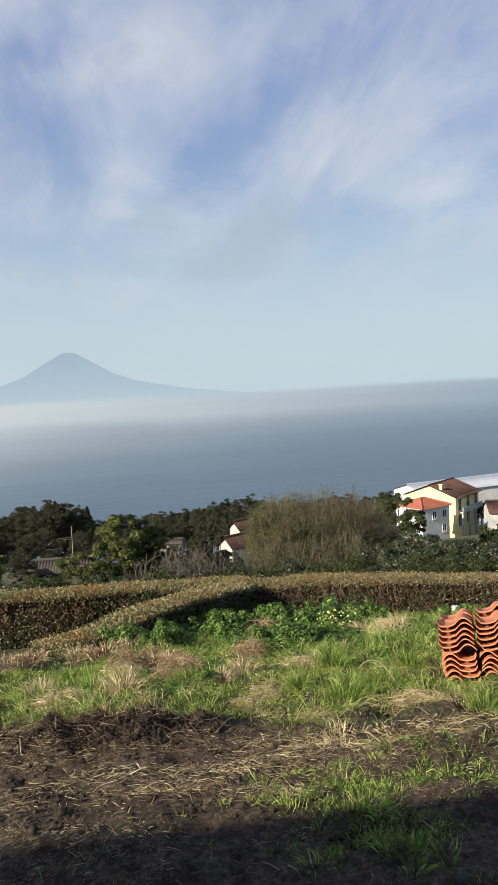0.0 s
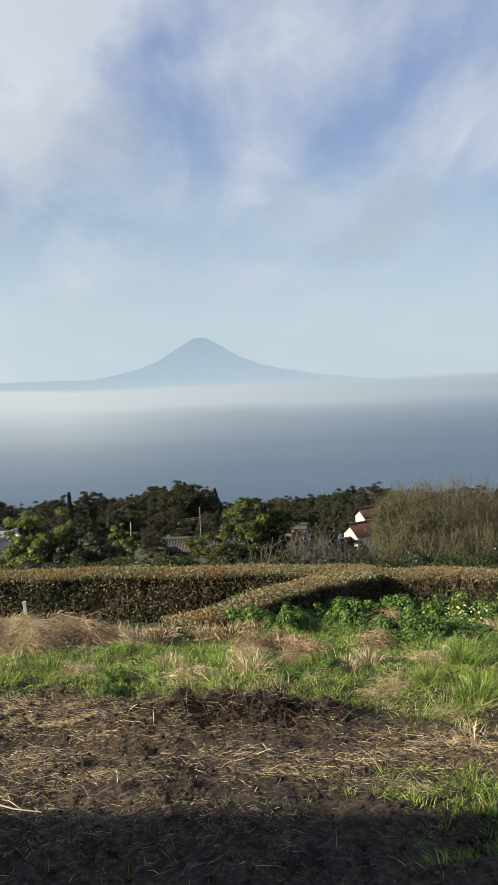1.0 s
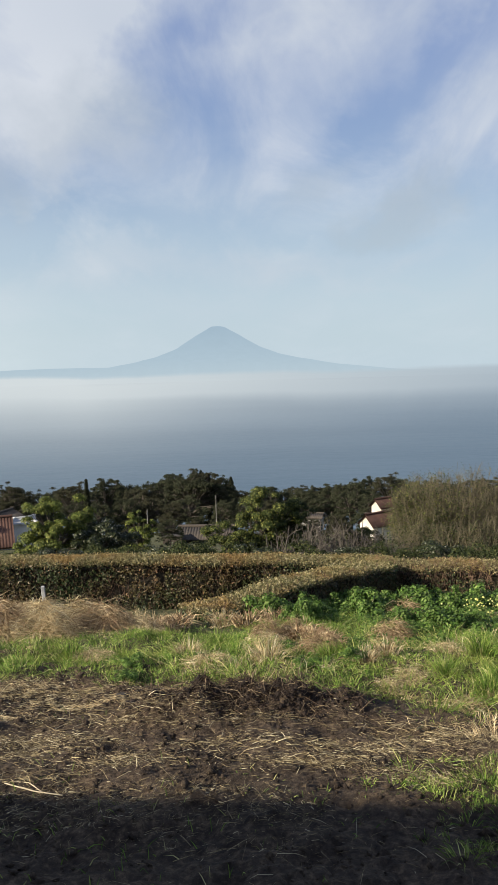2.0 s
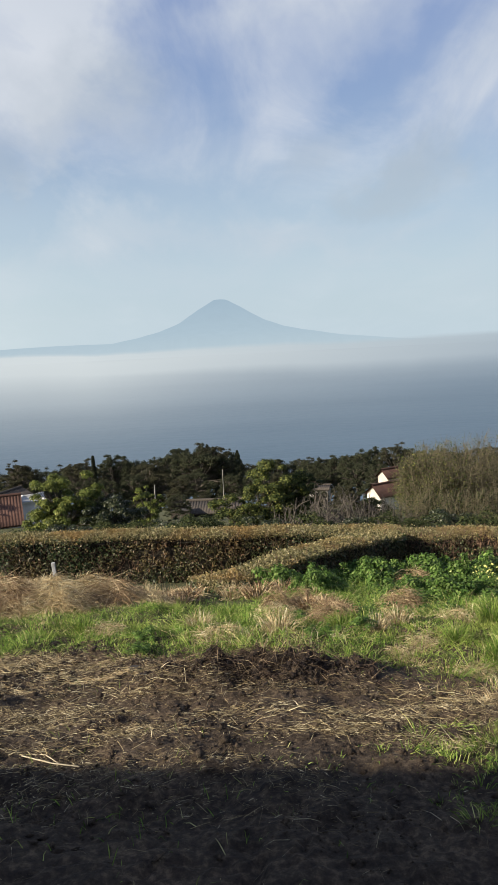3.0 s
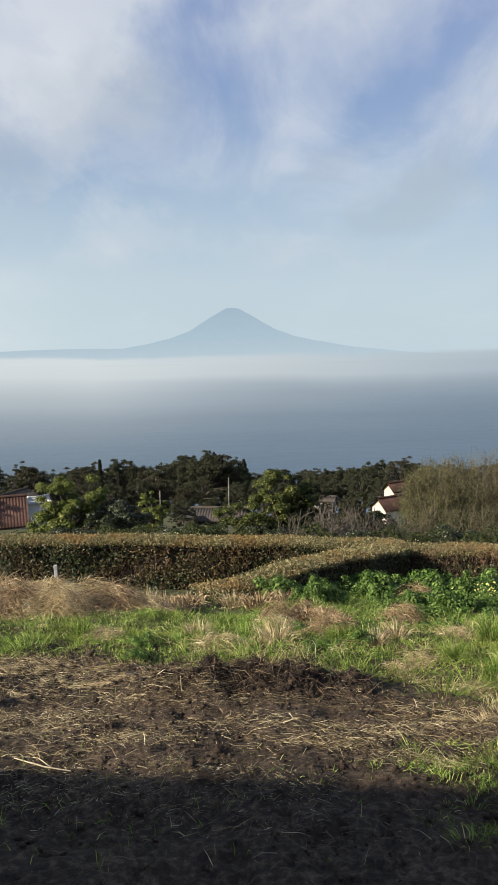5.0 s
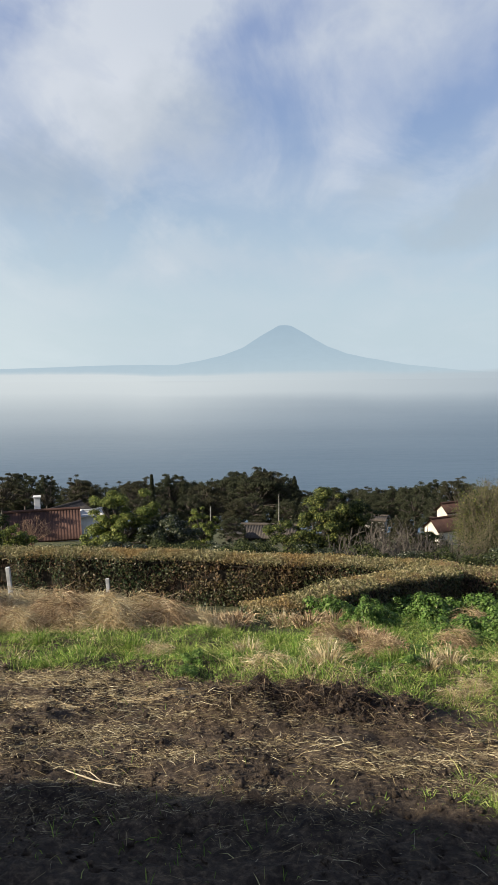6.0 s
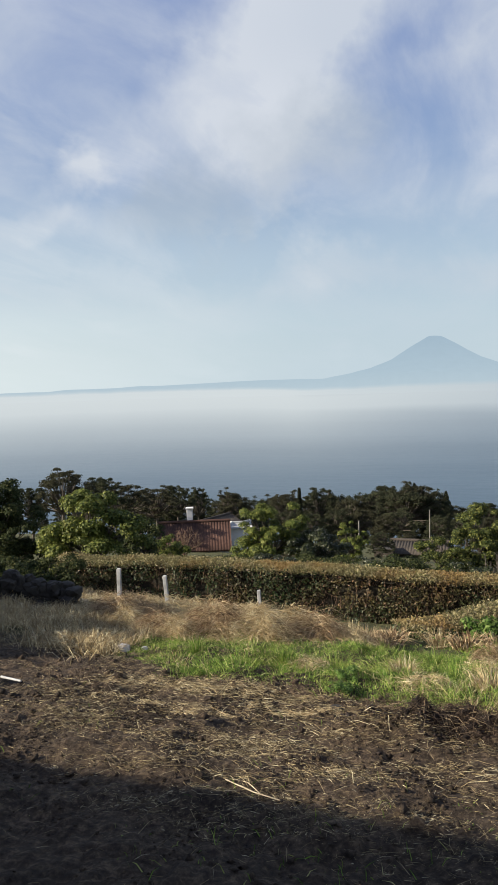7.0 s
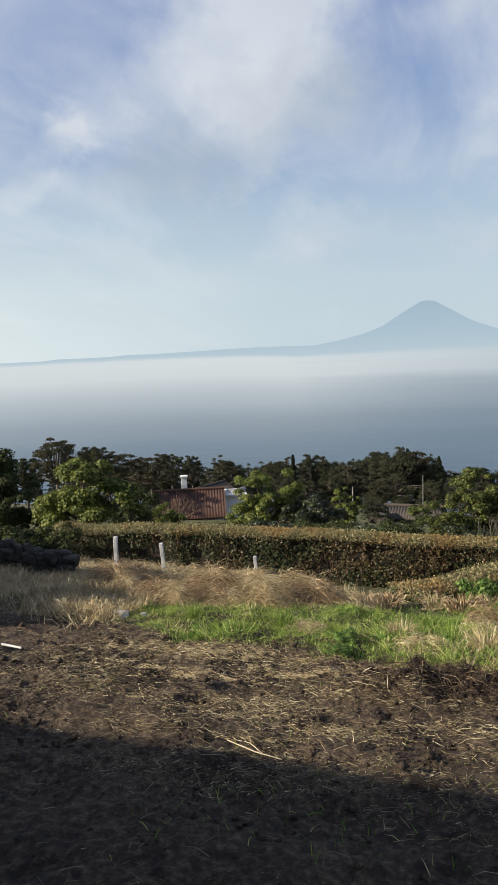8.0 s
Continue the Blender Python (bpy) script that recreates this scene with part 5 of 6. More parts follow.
# a bent dry stalk arching out of the grass
arc = []
for k in range(9):
    u = k / 8
    arc.append((1.97 - 0.28 * u, 4.75 + 0.05 * u, gz(1.93, 4.75) + 0.02 + 0.20 * math.sin(u * 2.35)))
stalk = mesh_obj("dry_stalk", *tubes([(*arc[k], 0.0042 - 0.0003 * k, *arc[k + 1], 0.0039 - 0.0003 * k) for k in range(8)], 5), M_STALK)
tagged(stalk, "long pale dead stalk bent over the grass", "stalk")

# ---- stack of roof tiles ----


def roof_tile_mesh():
    """An S-shaped roof tile: a half-round cover and a shallow pan, 0.27 wide and 0.42 long."""
    n, L, th = 15, 0.40, 0.010
    u = np.linspace(0, 1, n)
    x = (u - 0.5) * 0.25
    hump = np.where(u < 0.5, 0.043 * np.sin(np.clip(u / 0.5, 0, 1) * math.pi), 0.0)
    pan = np.where(u >= 0.5, -0.012 * np.sin((u - 0.5) / 0.5 * math.pi) + 0.02 * np.clip((u - 0.93) / 0.07, 0, 1), 0.0)
    z = hump + pan
    v = []
    for yy in (-L / 2, L / 2):
        for t in (th, 0.0):
            v.append(np.stack([x, np.full(n, yy), z + t], 1))
    v = np.concatenate(v)
    i = np.arange(n - 1)[:, None]
    A, B, C, D = 0, n, 2 * n, 3 * n
    f = np.concatenate([i + [A, A + 1, C + 1, C], i + [B, D, D + 1, B + 1], i + [A, B, B + 1, A + 1], i + [C, C + 1, D + 1, D]])
    f = np.concatenate([f, [[A, C, D, B], [A + n - 1, B + n - 1, D + n - 1, C + n - 1]]])
    me = bpy.data.meshes.new("roof_tile")
    me.from_pydata(v.tolist(), [], f.tolist())
    me.materials.append(M_CLAY)
    return me


def tile_stack():
    x, y = 2.66, 4.90
    z = gz(x, y) - 0.09
    yaw = -26
    lie = Matrix.Rotation(radians(-14), 4, "X") @ Matrix.Rotation(radians(yaw), 4, "Z")
    pal = thing("pallet", Matrix.Translation((x, y, z)) @ lie @ Matrix.Translation((0.34, 0.14, 0)), "dark blue plastic pallet under the tiles", "pallet")
    for k in range(3):
        part("runner", boxed(-0.5 + k * 0.45, -0.4 + k * 0.45, -0.32, 0.32, 0.0, 0.05, 0.006), M_PALLET, pal)
    for k in range(4):
        part("deck_board", boxed(-0.52, 0.56, -0.32 + k * 0.17, -0.2 + k * 0.17, 0.051, 0.07, 0.004), M_PALLET, pal)
    base = thing("tile_stack", Matrix.Translation((x, y, z)) @ lie, "stack of new orange clay roof tiles beside the grass", "roof tiles")
    me = roof_tile_mesh()
    rng = np.random.default_rng(3)
    for cx, cy, count in ((-0.1, 0.0, 11), (0.18, 0.03, 11), (0.46, 0.04, 11), (-0.08, 0.42, 11), (0.20, 0.45, 12), (0.48, 0.46, 12)):
        flip = 1
        zt = 0.075
        for k in range(count):
            if k in (5,):
                flip = -flip
                zt += 0.02
            ob = new("tile", me)
            ob.parent = base
            ob.matrix_local = pose(cx + rng.normal(0, 0.006), cy + rng.normal(0, 0.012), zt, rng.normal(0, 0.8), rng.normal(0, 0.8), (0 if flip > 0 else 180) + rng.normal(0, 1.2))
            zt += 0.0385


tile_stack()

# ---- grass, weeds and straw ----


def scatter(n, x0, x1, y0, y1, keep, rng):
    x, y = rng.uniform(x0, x1, n), rng.uniform(y0, y1, n)
    k = rng.random(n) < keep(x, y)
    return x[k], y[k]


def turf_edge(x):
    """Where the turf begins, across the field."""
    x = np.asarray(x, float)
    e = np.interp(x, [-6, -3.6, -3.15, -2.8, -1.4, -0.9, -0.3, 0.3, 0.52, 0.85, 1.1, 2.0, 4.5], [8.0, 7.2, 6.0, 5.35, 5.15, 5.0, 4.78, 4.65, 4.35, 4.2, 3.9, 3.7, 3.4])
    return e + 0.14 * grid_noise(x, x * 0, 1.8, 41)


def in_turf(x, y):
    d = np.clip((y - turf_edge(x) + 0.10 * grid_noise(x, y, 2.2, 42)) / 0.25, 0, 1)
    near = 0.9 * np.exp(-(((x - 1.15) / 0.65) ** 2 + ((y - 3.28) / 0.2) ** 2)) + 0.8 * np.exp(-(((x - 1.12) / 0.24) ** 2 + ((y - 2.72) / 0.2) ** 2)) + 0.6 * np.exp(-(((x - 2.1) / 0.4) ** 2 + ((y - 3.1) / 0.25) ** 2))
    bare = np.clip(1 - 1.2 * np.exp(-(((x - 1.74) / 0.13) ** 2 + ((y - 4.33) / 0.12) ** 2)), 0, 1)
    bare = bare * np.clip(1 - 1.3 * np.exp(-(((x - 1.72) / 0.4) ** 4 + ((y - 3.5) / 0.13) ** 4)) - 1.2 * np.exp(-(((x - 0.85) / 0.3) ** 4 + ((y - 3.95) / 0.12) ** 4)), 0, 1)
    off = np.abs((x - 0.7) * 0.747 - (y - 10.3) * 0.664)
    clear = np.clip((off - 0.3) / 0.2, 0, 1) + (y < 8.3) * 1.0 + (x < -1.1) * 1.0
    return np.clip((d * bare + near) * np.clip(clear, 0, 1), 0, 1)


def dry_share(x, y):
    """How much of the turf is dead: a long band before the hedge and scattered tufts."""
    band = np.clip((y - 6.95 - 0.3 * grid_noise(x, y, 1.3, 43)) / 0.4, 0, 1) * np.clip((0.2 - x) / 0.8, 0, 1)
    spots = np.clip((0.8 * grid_noise(x, y, 1.5, 44) + 1.0 * grid_noise(x, y, 5.0, 45) - 0.15) / 0.3, 0, 1)
    front = np.clip((0.55 - np.abs(y - turf_edge(x) - 0.1)) / 0.4, 0, 1) * np.clip((x + 0.3) / 1.0, 0.25, 1)
    return np.clip(band + spots * np.clip(0.45 + 0.12 * (x + 0.5), 0.3, 0.65) + 0.15 * front, 0, 0.97)


def blades(name, x, y, length, width, lean, droop, material, label, category, sink=0.01):
    n = len(x)
    base = np.stack([x, y, ground_z(x, y) - sink], 1)
    way = np.concatenate([RNG.normal(size=(n, 2)) * lean, np.ones((n, 1))], 1)
    v, f = blade_mesh(base, way, length, width, droop)
    return tagged(mesh_obj(name, v, f, material), label, category, kind="stuff")


def field_cover():
    rng = np.random.default_rng(77)
    def clumps(name, n, keep, per, length, width, material, label, y0, y1, spread=0.035):
        x, y = scatter(n, -4.8, 4.6, y0, y1, keep, rng)
        m = len(x)
        big = np.clip(rng.gamma(3.0, 0.33, m), 0.35, 2.4)
        k = rng.integers(per // 2, per, m)
        idx = np.repeat(np.arange(m), k)
        t = len(idx)
        off = rng.normal(size=(t, 2)) * spread * np.sqrt(big[idx])[:, None]
        bx, by = x[idx] + off[:, 0], y[idx] + off[:, 1]
        tilt = rng.normal(size=(m, 2)) * 0.3
        way = np.concatenate([off / spread * 0.33 + tilt[idx] + rng.normal(size=(t, 2)) * 0.2, np.ones((t, 1))], 1)
        base = np.stack([bx, by, ground_z(bx, by) - 0.01], 1)
        L = length(x, y)[idx] * big[idx] * rng.uniform(0.5, 1.2, t)
        v, f = blade_mesh(base, way, L, rng.uniform(0.6, 1.3, t) * width, rng.uniform(0.1, 1.0, t))
        tagged(mesh_obj(name, v, f, material), label, "grass", kind="stuff")

    rough = lambda a, b: np.clip(0.75 + 0.7 * grid_noise(a, b, 2.1, 46), 0.3, 1)
    near = lambda b: np.clip((b - 2.2) / 2.6, 0.3, 1)
    # a short dense sward, tussocks that stand out of it, and dead clumps between them
    clumps("green_grass", 26000, lambda a, b: in_turf(a, b) * (1 - 0.75 * dry_share(a, b)) * rough(a, b), 26,
           lambda a, b: (0.05 + 0.03 * np.clip(grid_noise(a, b, 2.6, 47), -0.5, 1)) * near(b), 0.0042, M_GRASS, "short dense green meadow grass of uneven height", 2.4, 9.8, 0.05)
    clumps("grass_tussocks", 8200, lambda a, b: in_turf(a, b) * (1 - dry_share(a, b)) * np.clip(0.5 + 1.2 * grid_noise(a, b, 2.3, 66), 0.12, 1) * (b > 4.0), 80,
           lambda a, b: (0.082 + 0.035 * np.clip(grid_noise(a, b, 1.6, 67), -0.6, 1)) * np.interp(a, [-1, 0.8], [0.9, 1.15]), 0.0036, M_GRASS, "leaning green tussocks standing out of the turf", 4.3, 9.6, 0.05)
    clumps("near_grass", 9500, lambda a, b: np.clip(1.3 * np.exp(-(((a - 1.22) / 0.48) ** 2 + ((b - 3.33) / 0.2) ** 2)) + 1.1 * np.exp(-(((a - 1.08) / 0.25) ** 2 + ((b - 2.78) / 0.24) ** 2)) + 0.8 * np.exp(-(((a - 2.1) / 0.35) ** 2 + ((b - 3.1) / 0.24) ** 2)), 0, 1) * rough(a, b), 44,
           lambda a, b: 0.046 + 0 * a, 0.0036, M_GRASS, "short soft green grass at the edge of the shade", 2.3, 3.9, 0.02)
    clumps("dry_grass", 7500, lambda a, b: in_turf(a, b) * dry_share(a, b) * np.clip(0.2 + 1.1 * grid_noise(a, b, 2.4, 48), 0.04, 1) * np.where((b > 7.0) & (a < 0), 0.25, 1.0), 52,
           lambda a, b: 0.075 + 0.02 * np.clip((b - 7.0) / 0.6, 0, 1) * np.clip((0.4 - a) / 0.8, 0, 1), 0.0036, M_DRY, "withered straw-coloured grass, bent over", 3.6, 10.2, 0.05)
    # the dull bank before the stone wall
    x, y = scatter(190000, -9.5, -3.2, 5.0, 11.5, lambda a, b: np.clip((b - (3.1 - 0.62 * a)) / 0.8, 0, 1) * np.clip(0.5 + 0.7 * grid_noise(a, b, 2, 49), 0.1, 1), rng)
    blades("dry_grass_bank", x, y, rng.uniform(0.10, 0.28, len(x)), rng.uniform(0.003, 0.006, len(x)), 0.5, rng.uniform(0.3, 1.2, len(x)), M_DRY, "tall withered grass on the bank by the wall", "grass")
    x, y = scatter(22000, -0.2, 9, 9.4, 12.2, lambda a, b: np.clip(0.5 + 0.7 * grid_noise(a, b, 2, 50), 0.1, 1), rng)
    blades("bank_grass", x, y, rng.uniform(0.12, 0.34, len(x)), rng.uniform(0.004, 0.008, len(x)), 0.5, rng.uniform(0.2, 1.0, len(x)), M_GRASS, "rank grass at the foot of the hedges", "grass")
    # broad-leaved weeds at the hedge corner
    def weedy(a, b):
        return np.clip(np.exp(-(((a - 1.9) / 1.4) ** 2 + ((b - 9.1) / 1.0) ** 2)) * (0.7 + 0.8 * grid_noise(a, b, 2.2, 51)) + 0.5 * np.exp(-(((a - 0.3) / 0.3) ** 2 + ((b - 9.3) / 0.35) ** 2)) + np.exp(-(((a - 1.5) / 1.5) ** 2 + ((b - 7.2) / 1.3) ** 2)) * np.clip(1.6 * grid_noise(a, b, 1.9, 59) - 0.15, 0, 0.8), 0, 1)
    x, y = scatter(70000, -0.6, 4.8, 5.0, 10.9, weedy, rng)
    n = len(x)
    hgt = rng.uniform(0.02, 1, n) * np.interp(y, [5, 8.5], [0.12, 0.22]) * np.clip(0.5 + grid_noise(x, y, 1.6, 52), 0.25, 1.3)
    v, f = leaf_mesh(np.stack([x, y, ground_z(x, y) + hgt], 1), rng.normal(size=(n, 3)) * 0.5 + [0, 0, 1], rng.uniform(0.018, 0.04, n), 0.36)
    tagged(mesh_obj("weeds", v, f, M_WEED), "leafy green weeds by the hedge corner", "weeds", kind="stuff")
    # flowers
    n = 70
    x, y = rng.normal(2.8, 0.16, n), rng.normal(8.75, 0.12, n)
    v, f = leaf_mesh(np.stack([x, y, ground_z(x, y) + rng.uniform(0.16, 0.36, n)], 1), rng.normal(size=(n, 3)) * 0.6 + [0, -0.5, 1], rng.uniform(0.022, 0.04, n), 0.42)
    tagged(mesh_obj("yellow_flowers", v, f, M_PETAL), "patch of small yellow flowers among weeds", "flowers", kind="stuff")

    # straw strewn on the tilled soil
    def straw_keep(a, b):
        rows = 0.5 + 0.5 * np.sin(b * 7.5 + 2.5 * grid_noise(a, b, 0.8, 53))
        k = np.clip(-0.12 + 0.85 * grid_noise(a, b * 1.5, 1.5, 54) + 0.75 * grid_noise(a, b * 2.4, 3.6, 55) + 0.25 * rows, 0.03, 1) * np.clip((b - 2.6) / 0.8, 0.08, 1) * np.interp(a, [-1, 0.6], [1.1, 0.8])
        ridge = np.exp(-((b - turf_edge(a) + 0.25) / 0.28) ** 2) * 0.5
        heap = np.exp(-(((a + 0.13) / 0.8) ** 4 + ((b - 4.42) / 0.26) ** 2))
        return np.clip((k + ridge) * (1 - in_turf(a, b)) * (1 - 0.95 * heap) * (1 - 0.5 * np.exp(-(((a - 0.5) / 0.7) ** 2 + ((b - 3.95) / 0.3) ** 2))), 0, 1)
    x, y = scatter(360000, -4.6, 3.4, 1.9, 6.4, straw_keep, rng)
    n = len(x)
    ang = rng.normal(0, 0.6, n) + 0.8 * grid_noise(x, y, 2.5, 58) + np.where(rng.random(n) < 0.22, 1.57, 0)
    way = np.stack([np.cos(ang), np.sin(ang), rng.normal(0.08, 0.14, n)], 1)
    base = np.stack([x, y, ground_z(x, y) + rng.uniform(0.002, 0.014, n)], 1)
    v, f = blade_mesh(base, way, rng.gamma(1.1, 0.020, n) + 0.005, rng.uniform(0.0008, 0.0023, n), rng.uniform(0, 0.35, n))
    tagged(mesh_obj("straw_litter", v, f, M_STRAW), "chopped straw and dead stalks strewn on soil", "straw", kind="stuff")
    # raked-together wisps, each lying mostly one way
    for cx, cy, wx, wy, n in ((0.22, 3.54, 0.20, 0.045, 420), (-0.78, 3.62, 0.22, 0.06, 330), (-0.54, 4.24, 0.25, 0.05, 420), (-1.6, 4.95, 0.40, 0.10, 900), (-1.95, 4.42, 0.30, 0.06, 600), (-1.16, 4.64, 0.25, 0.07, 520), (-1.26, 4.02, 0.26, 0.05, 380), (-1.85, 3.5, 0.22, 0.05, 300),
                              (1.08, 3.84, 0.2, 0.06, 420), (0.74, 3.38, 0.14, 0.05, 260), (-2.4, 4.8, 0.3, 0.08, 420), (0.02, 4.12, 0.3, 0.04, 260), (-2.5, 4.1, 0.3, 0.05, 320), (-0.2, 3.85, 0.3, 0.04, 200), (0.6, 3.7, 0.2, 0.05, 240)):
        n = int(n * 2.2)
        x, y = cx + rng.normal(0, wx, n), cy + rng.normal(0, wy, n)
        lie = rng.normal(-0.12, 0.3) + rng.normal(0, 0.7, n)
        way = np.stack([np.cos(lie), np.sin(lie), rng.normal(0.06, 0.13, n)], 1) * np.where(rng.random(n) < 0.5, 1, -1)[:, None] * [1, 1, 0] + np.stack([0 * lie, 0 * lie, rng.normal(0.08, 0.15, n)], 1)
        v, f = blade_mesh(np.stack([x, y, ground_z(x, y) + rng.uniform(0.003, 0.03, n)], 1), way, rng.gamma(1.5, 0.020, n) + 0.010, rng.uniform(0.0010, 0.0022, n), rng.uniform(0.0, 0.45, n))
        tagged(mesh_obj("straw_wisp", v, f, M_DRY if cy > 4.3 else M_STRAW), "pale wisps of raked dead grass on soil", "straw", kind="stuff")
    # single long stems, in the shade too
    x, y = scatter(800, -3.2, 2.0, 1.8, 5.0, lambda a, b: 1 - in_turf(a, b), rng)
    n = len(x)
    lie = rng.uniform(0, 6.28, n)
    v, f = blade_mesh(np.stack([x, y, ground_z(x, y) + 0.006], 1), np.stack([np.cos(lie), 0.6 * np.sin(lie), rng.uniform(0.0, 0.5, n)], 1), rng.uniform(0.03, 0.11, n), rng.uniform(0.0010, 0.0022, n), rng.uniform(0.2, 1.0, n))
    tagged(mesh_obj("loose_stems", v, f, M_STRAW), "single dead stems lying on dark soil", "straw", kind="stuff")
    # sparse seedlings in the shaded soil
    x, y = scatter(5000, -3.6, 2.2, 1.7, 5.0, lambda a, b: np.clip(grid_noise(a, b, 1.7, 56) + 0.5 * grid_noise(a, b, 6, 57) - 0.35, 0, 1), rng)
    blades("seedling_grass", x, y, rng.uniform(0.03, 0.09, len(x)), rng.uniform(0.003, 0.005, len(x)), 0.5, rng.uniform(0.1, 0.9, len(x)), M_GRASS, "sparse green shoots on the bare soil", "grass")


field_cover()


def clods(name, x, y, r, material, label, category, sink=0.3):
    """Lumps of earth: jittered eight-sided bodies, joined."""
    n = len(x)
    o = np.array([[1, 0, 0], [-1, 0, 0], [0, 1, 0], [0, -1, 0], [0, 0, 1], [0, 0, -1]], float)
    v = o[None] * RNG.uniform(0.6, 1.25, (n, 6, 1)) + RNG.normal(size=(n, 6, 3)) * 0.25
    a = RNG.uniform(0, 6.28, n)
    ca, sa = np.cos(a)[:, None], np.sin(a)[:, None]
    v = np.stack([v[..., 0] * ca - v[..., 1] * sa, v[..., 0] * sa + v[..., 1] * ca, v[..., 2] * 0.7], -1) * r[:, None, None]
    v += np.stack([x, y, ground_z(x, y) + r * (0.5 - sink)], 1)[:, None]
    f = np.array([[0, 2, 4], [2, 1, 4], [1, 3, 4], [3, 0, 4], [2, 0, 5], [1, 2, 5], [3, 1, 5], [0, 3, 5]])
    ob = mesh_obj(name, v.reshape(-1, 3), (np.arange(n)[:, None, None] * 6 + f[None]).reshape(-1, 3), material)
    return tagged(ob, label, category, kind="stuff")


def lumps():
    rng = np.random.default_rng(21)
    x, y = scatter(26000, -4.6, 3.4, 1.8, 6.2, lambda a, b: (1 - in_turf(a, b)) * np.clip(0.35 + 0.9 * grid_noise(a, b, 1.4, 61), 0.05, 1), rng)
    clods("soil_clods", x, y, np.clip(rng.gamma(1.6, 0.0055, len(x)), 0.003, 0.035), M_SOIL, "crumbs and clods of dark tilled soil", "soil")
    x, y = scatter(110000, -4.4, 3.2, 2.2, 5.6, lambda a, b: (1 - in_turf(a, b)) * np.clip(0.3 + 0.9 * grid_noise(a, b, 3.1, 62), 0.05, 1) * np.clip((b - 2.4) / 1.2, 0.15, 1), rng)
    clods("soil_crumbs", x, y, rng.uniform(0.002, 0.009, len(x)), M_SOIL, "fine crumbs of tilled soil", "soil", 0.2)
    x, y = scatter(1500, -3.6, 2.6, 2.4, 5.1, lambda a, b: (1 - in_turf(a, b)) * np.clip(0.1 + 1.2 * grid_noise(a, b * 1.4, 1.7, 63), 0.02, 1) * (b > 3.2), rng)
    clods("large_clods", x, y, np.clip(rng.gamma(2.5, 0.006, len(x)), 0.008, 0.034), M_SOIL, "larger upturned lumps of dark soil", "soil", 0.35)
    n = 7500
    u, w = rng.normal(0, 0.45, n).clip(-0.85, 0.85), rng.normal(0, 0.11, n)
    clods("dug_earth", -0.13 + u * 0.85, 4.42 + w - 0.05 * u, np.clip(rng.gamma(1.3, 0.005, n), 0.002, 0.024), M_HEAP, "heap of dug-up dark earth and roots", "soil heap", 0.1)
    n = 2300
    u, w = rng.normal(0, 0.40, n).clip(-0.85, 0.85), rng.normal(0, 0.12, n)
    x, y = -0.13 + u * 0.85, 4.42 + w - 0.05 * u
    way = rng.normal(size=(n, 3)) * [1, 1, 0.7] + [0, -0.4, 0.1]
    v, f = blade_mesh(np.stack([x, y, ground_z(x, y) + rng.uniform(0.0, 0.05, n)], 1), way, rng.uniform(0.04, 0.16, n), rng.uniform(0.002, 0.004, n), rng.uniform(0.3, 1.2, n))
    tagged(mesh_obj("dead_roots", v, f, M_ROOT), "tangled dead roots on the dug earth", "roots", kind="stuff")
    # straw mats and upturned dry sods along the turf's edge
    for cx, cy, wx, wy, n in ((1.45, 4.5, 0.2, 0.05, 650), (1.15, 5.1, 0.12, 0.08, 260), (0.45, 5.25, 0.14, 0.07, 260), (2.2, 5.3, 0.15, 0.12, 350), (-0.5, 5.5, 0.14, 0.07, 260), (1.85, 3.85, 0.28, 0.07, 520), (0.25, 3.72, 0.25, 0.035, 200), (0.95, 4.05, 0.2, 0.06, 300), (-0.9, 4.3, 0.3, 0.06, 300), (-2.0, 4.85, 0.3, 0.06, 500), (-1.2, 3.45, 0.16, 0.03, 130), (2.1, 4.35, 0.18, 0.05, 450)):
        x, y = cx + rng.normal(0, wx, n), cy + rng.normal(0, wy, n)
        way = rng.normal(size=(n, 3)) * [1.2, 0.6, 0.25] + [0, 0, 0.18]
        v, f = blade_mesh(np.stack([x, y, ground_z(x, y) + rng.uniform(0.0, 0.03, n)], 1), way, rng.uniform(0.03, 0.13, n), rng.uniform(0.0015, 0.0035, n), rng.uniform(0.1, 0.9, n))
        tagged(mesh_obj("straw_mat", v, f, M_DRY if cx > 1 or cy > 5 else M_STRAW), "flattened mat of pale dead grass", "straw", kind="stuff")


lumps()


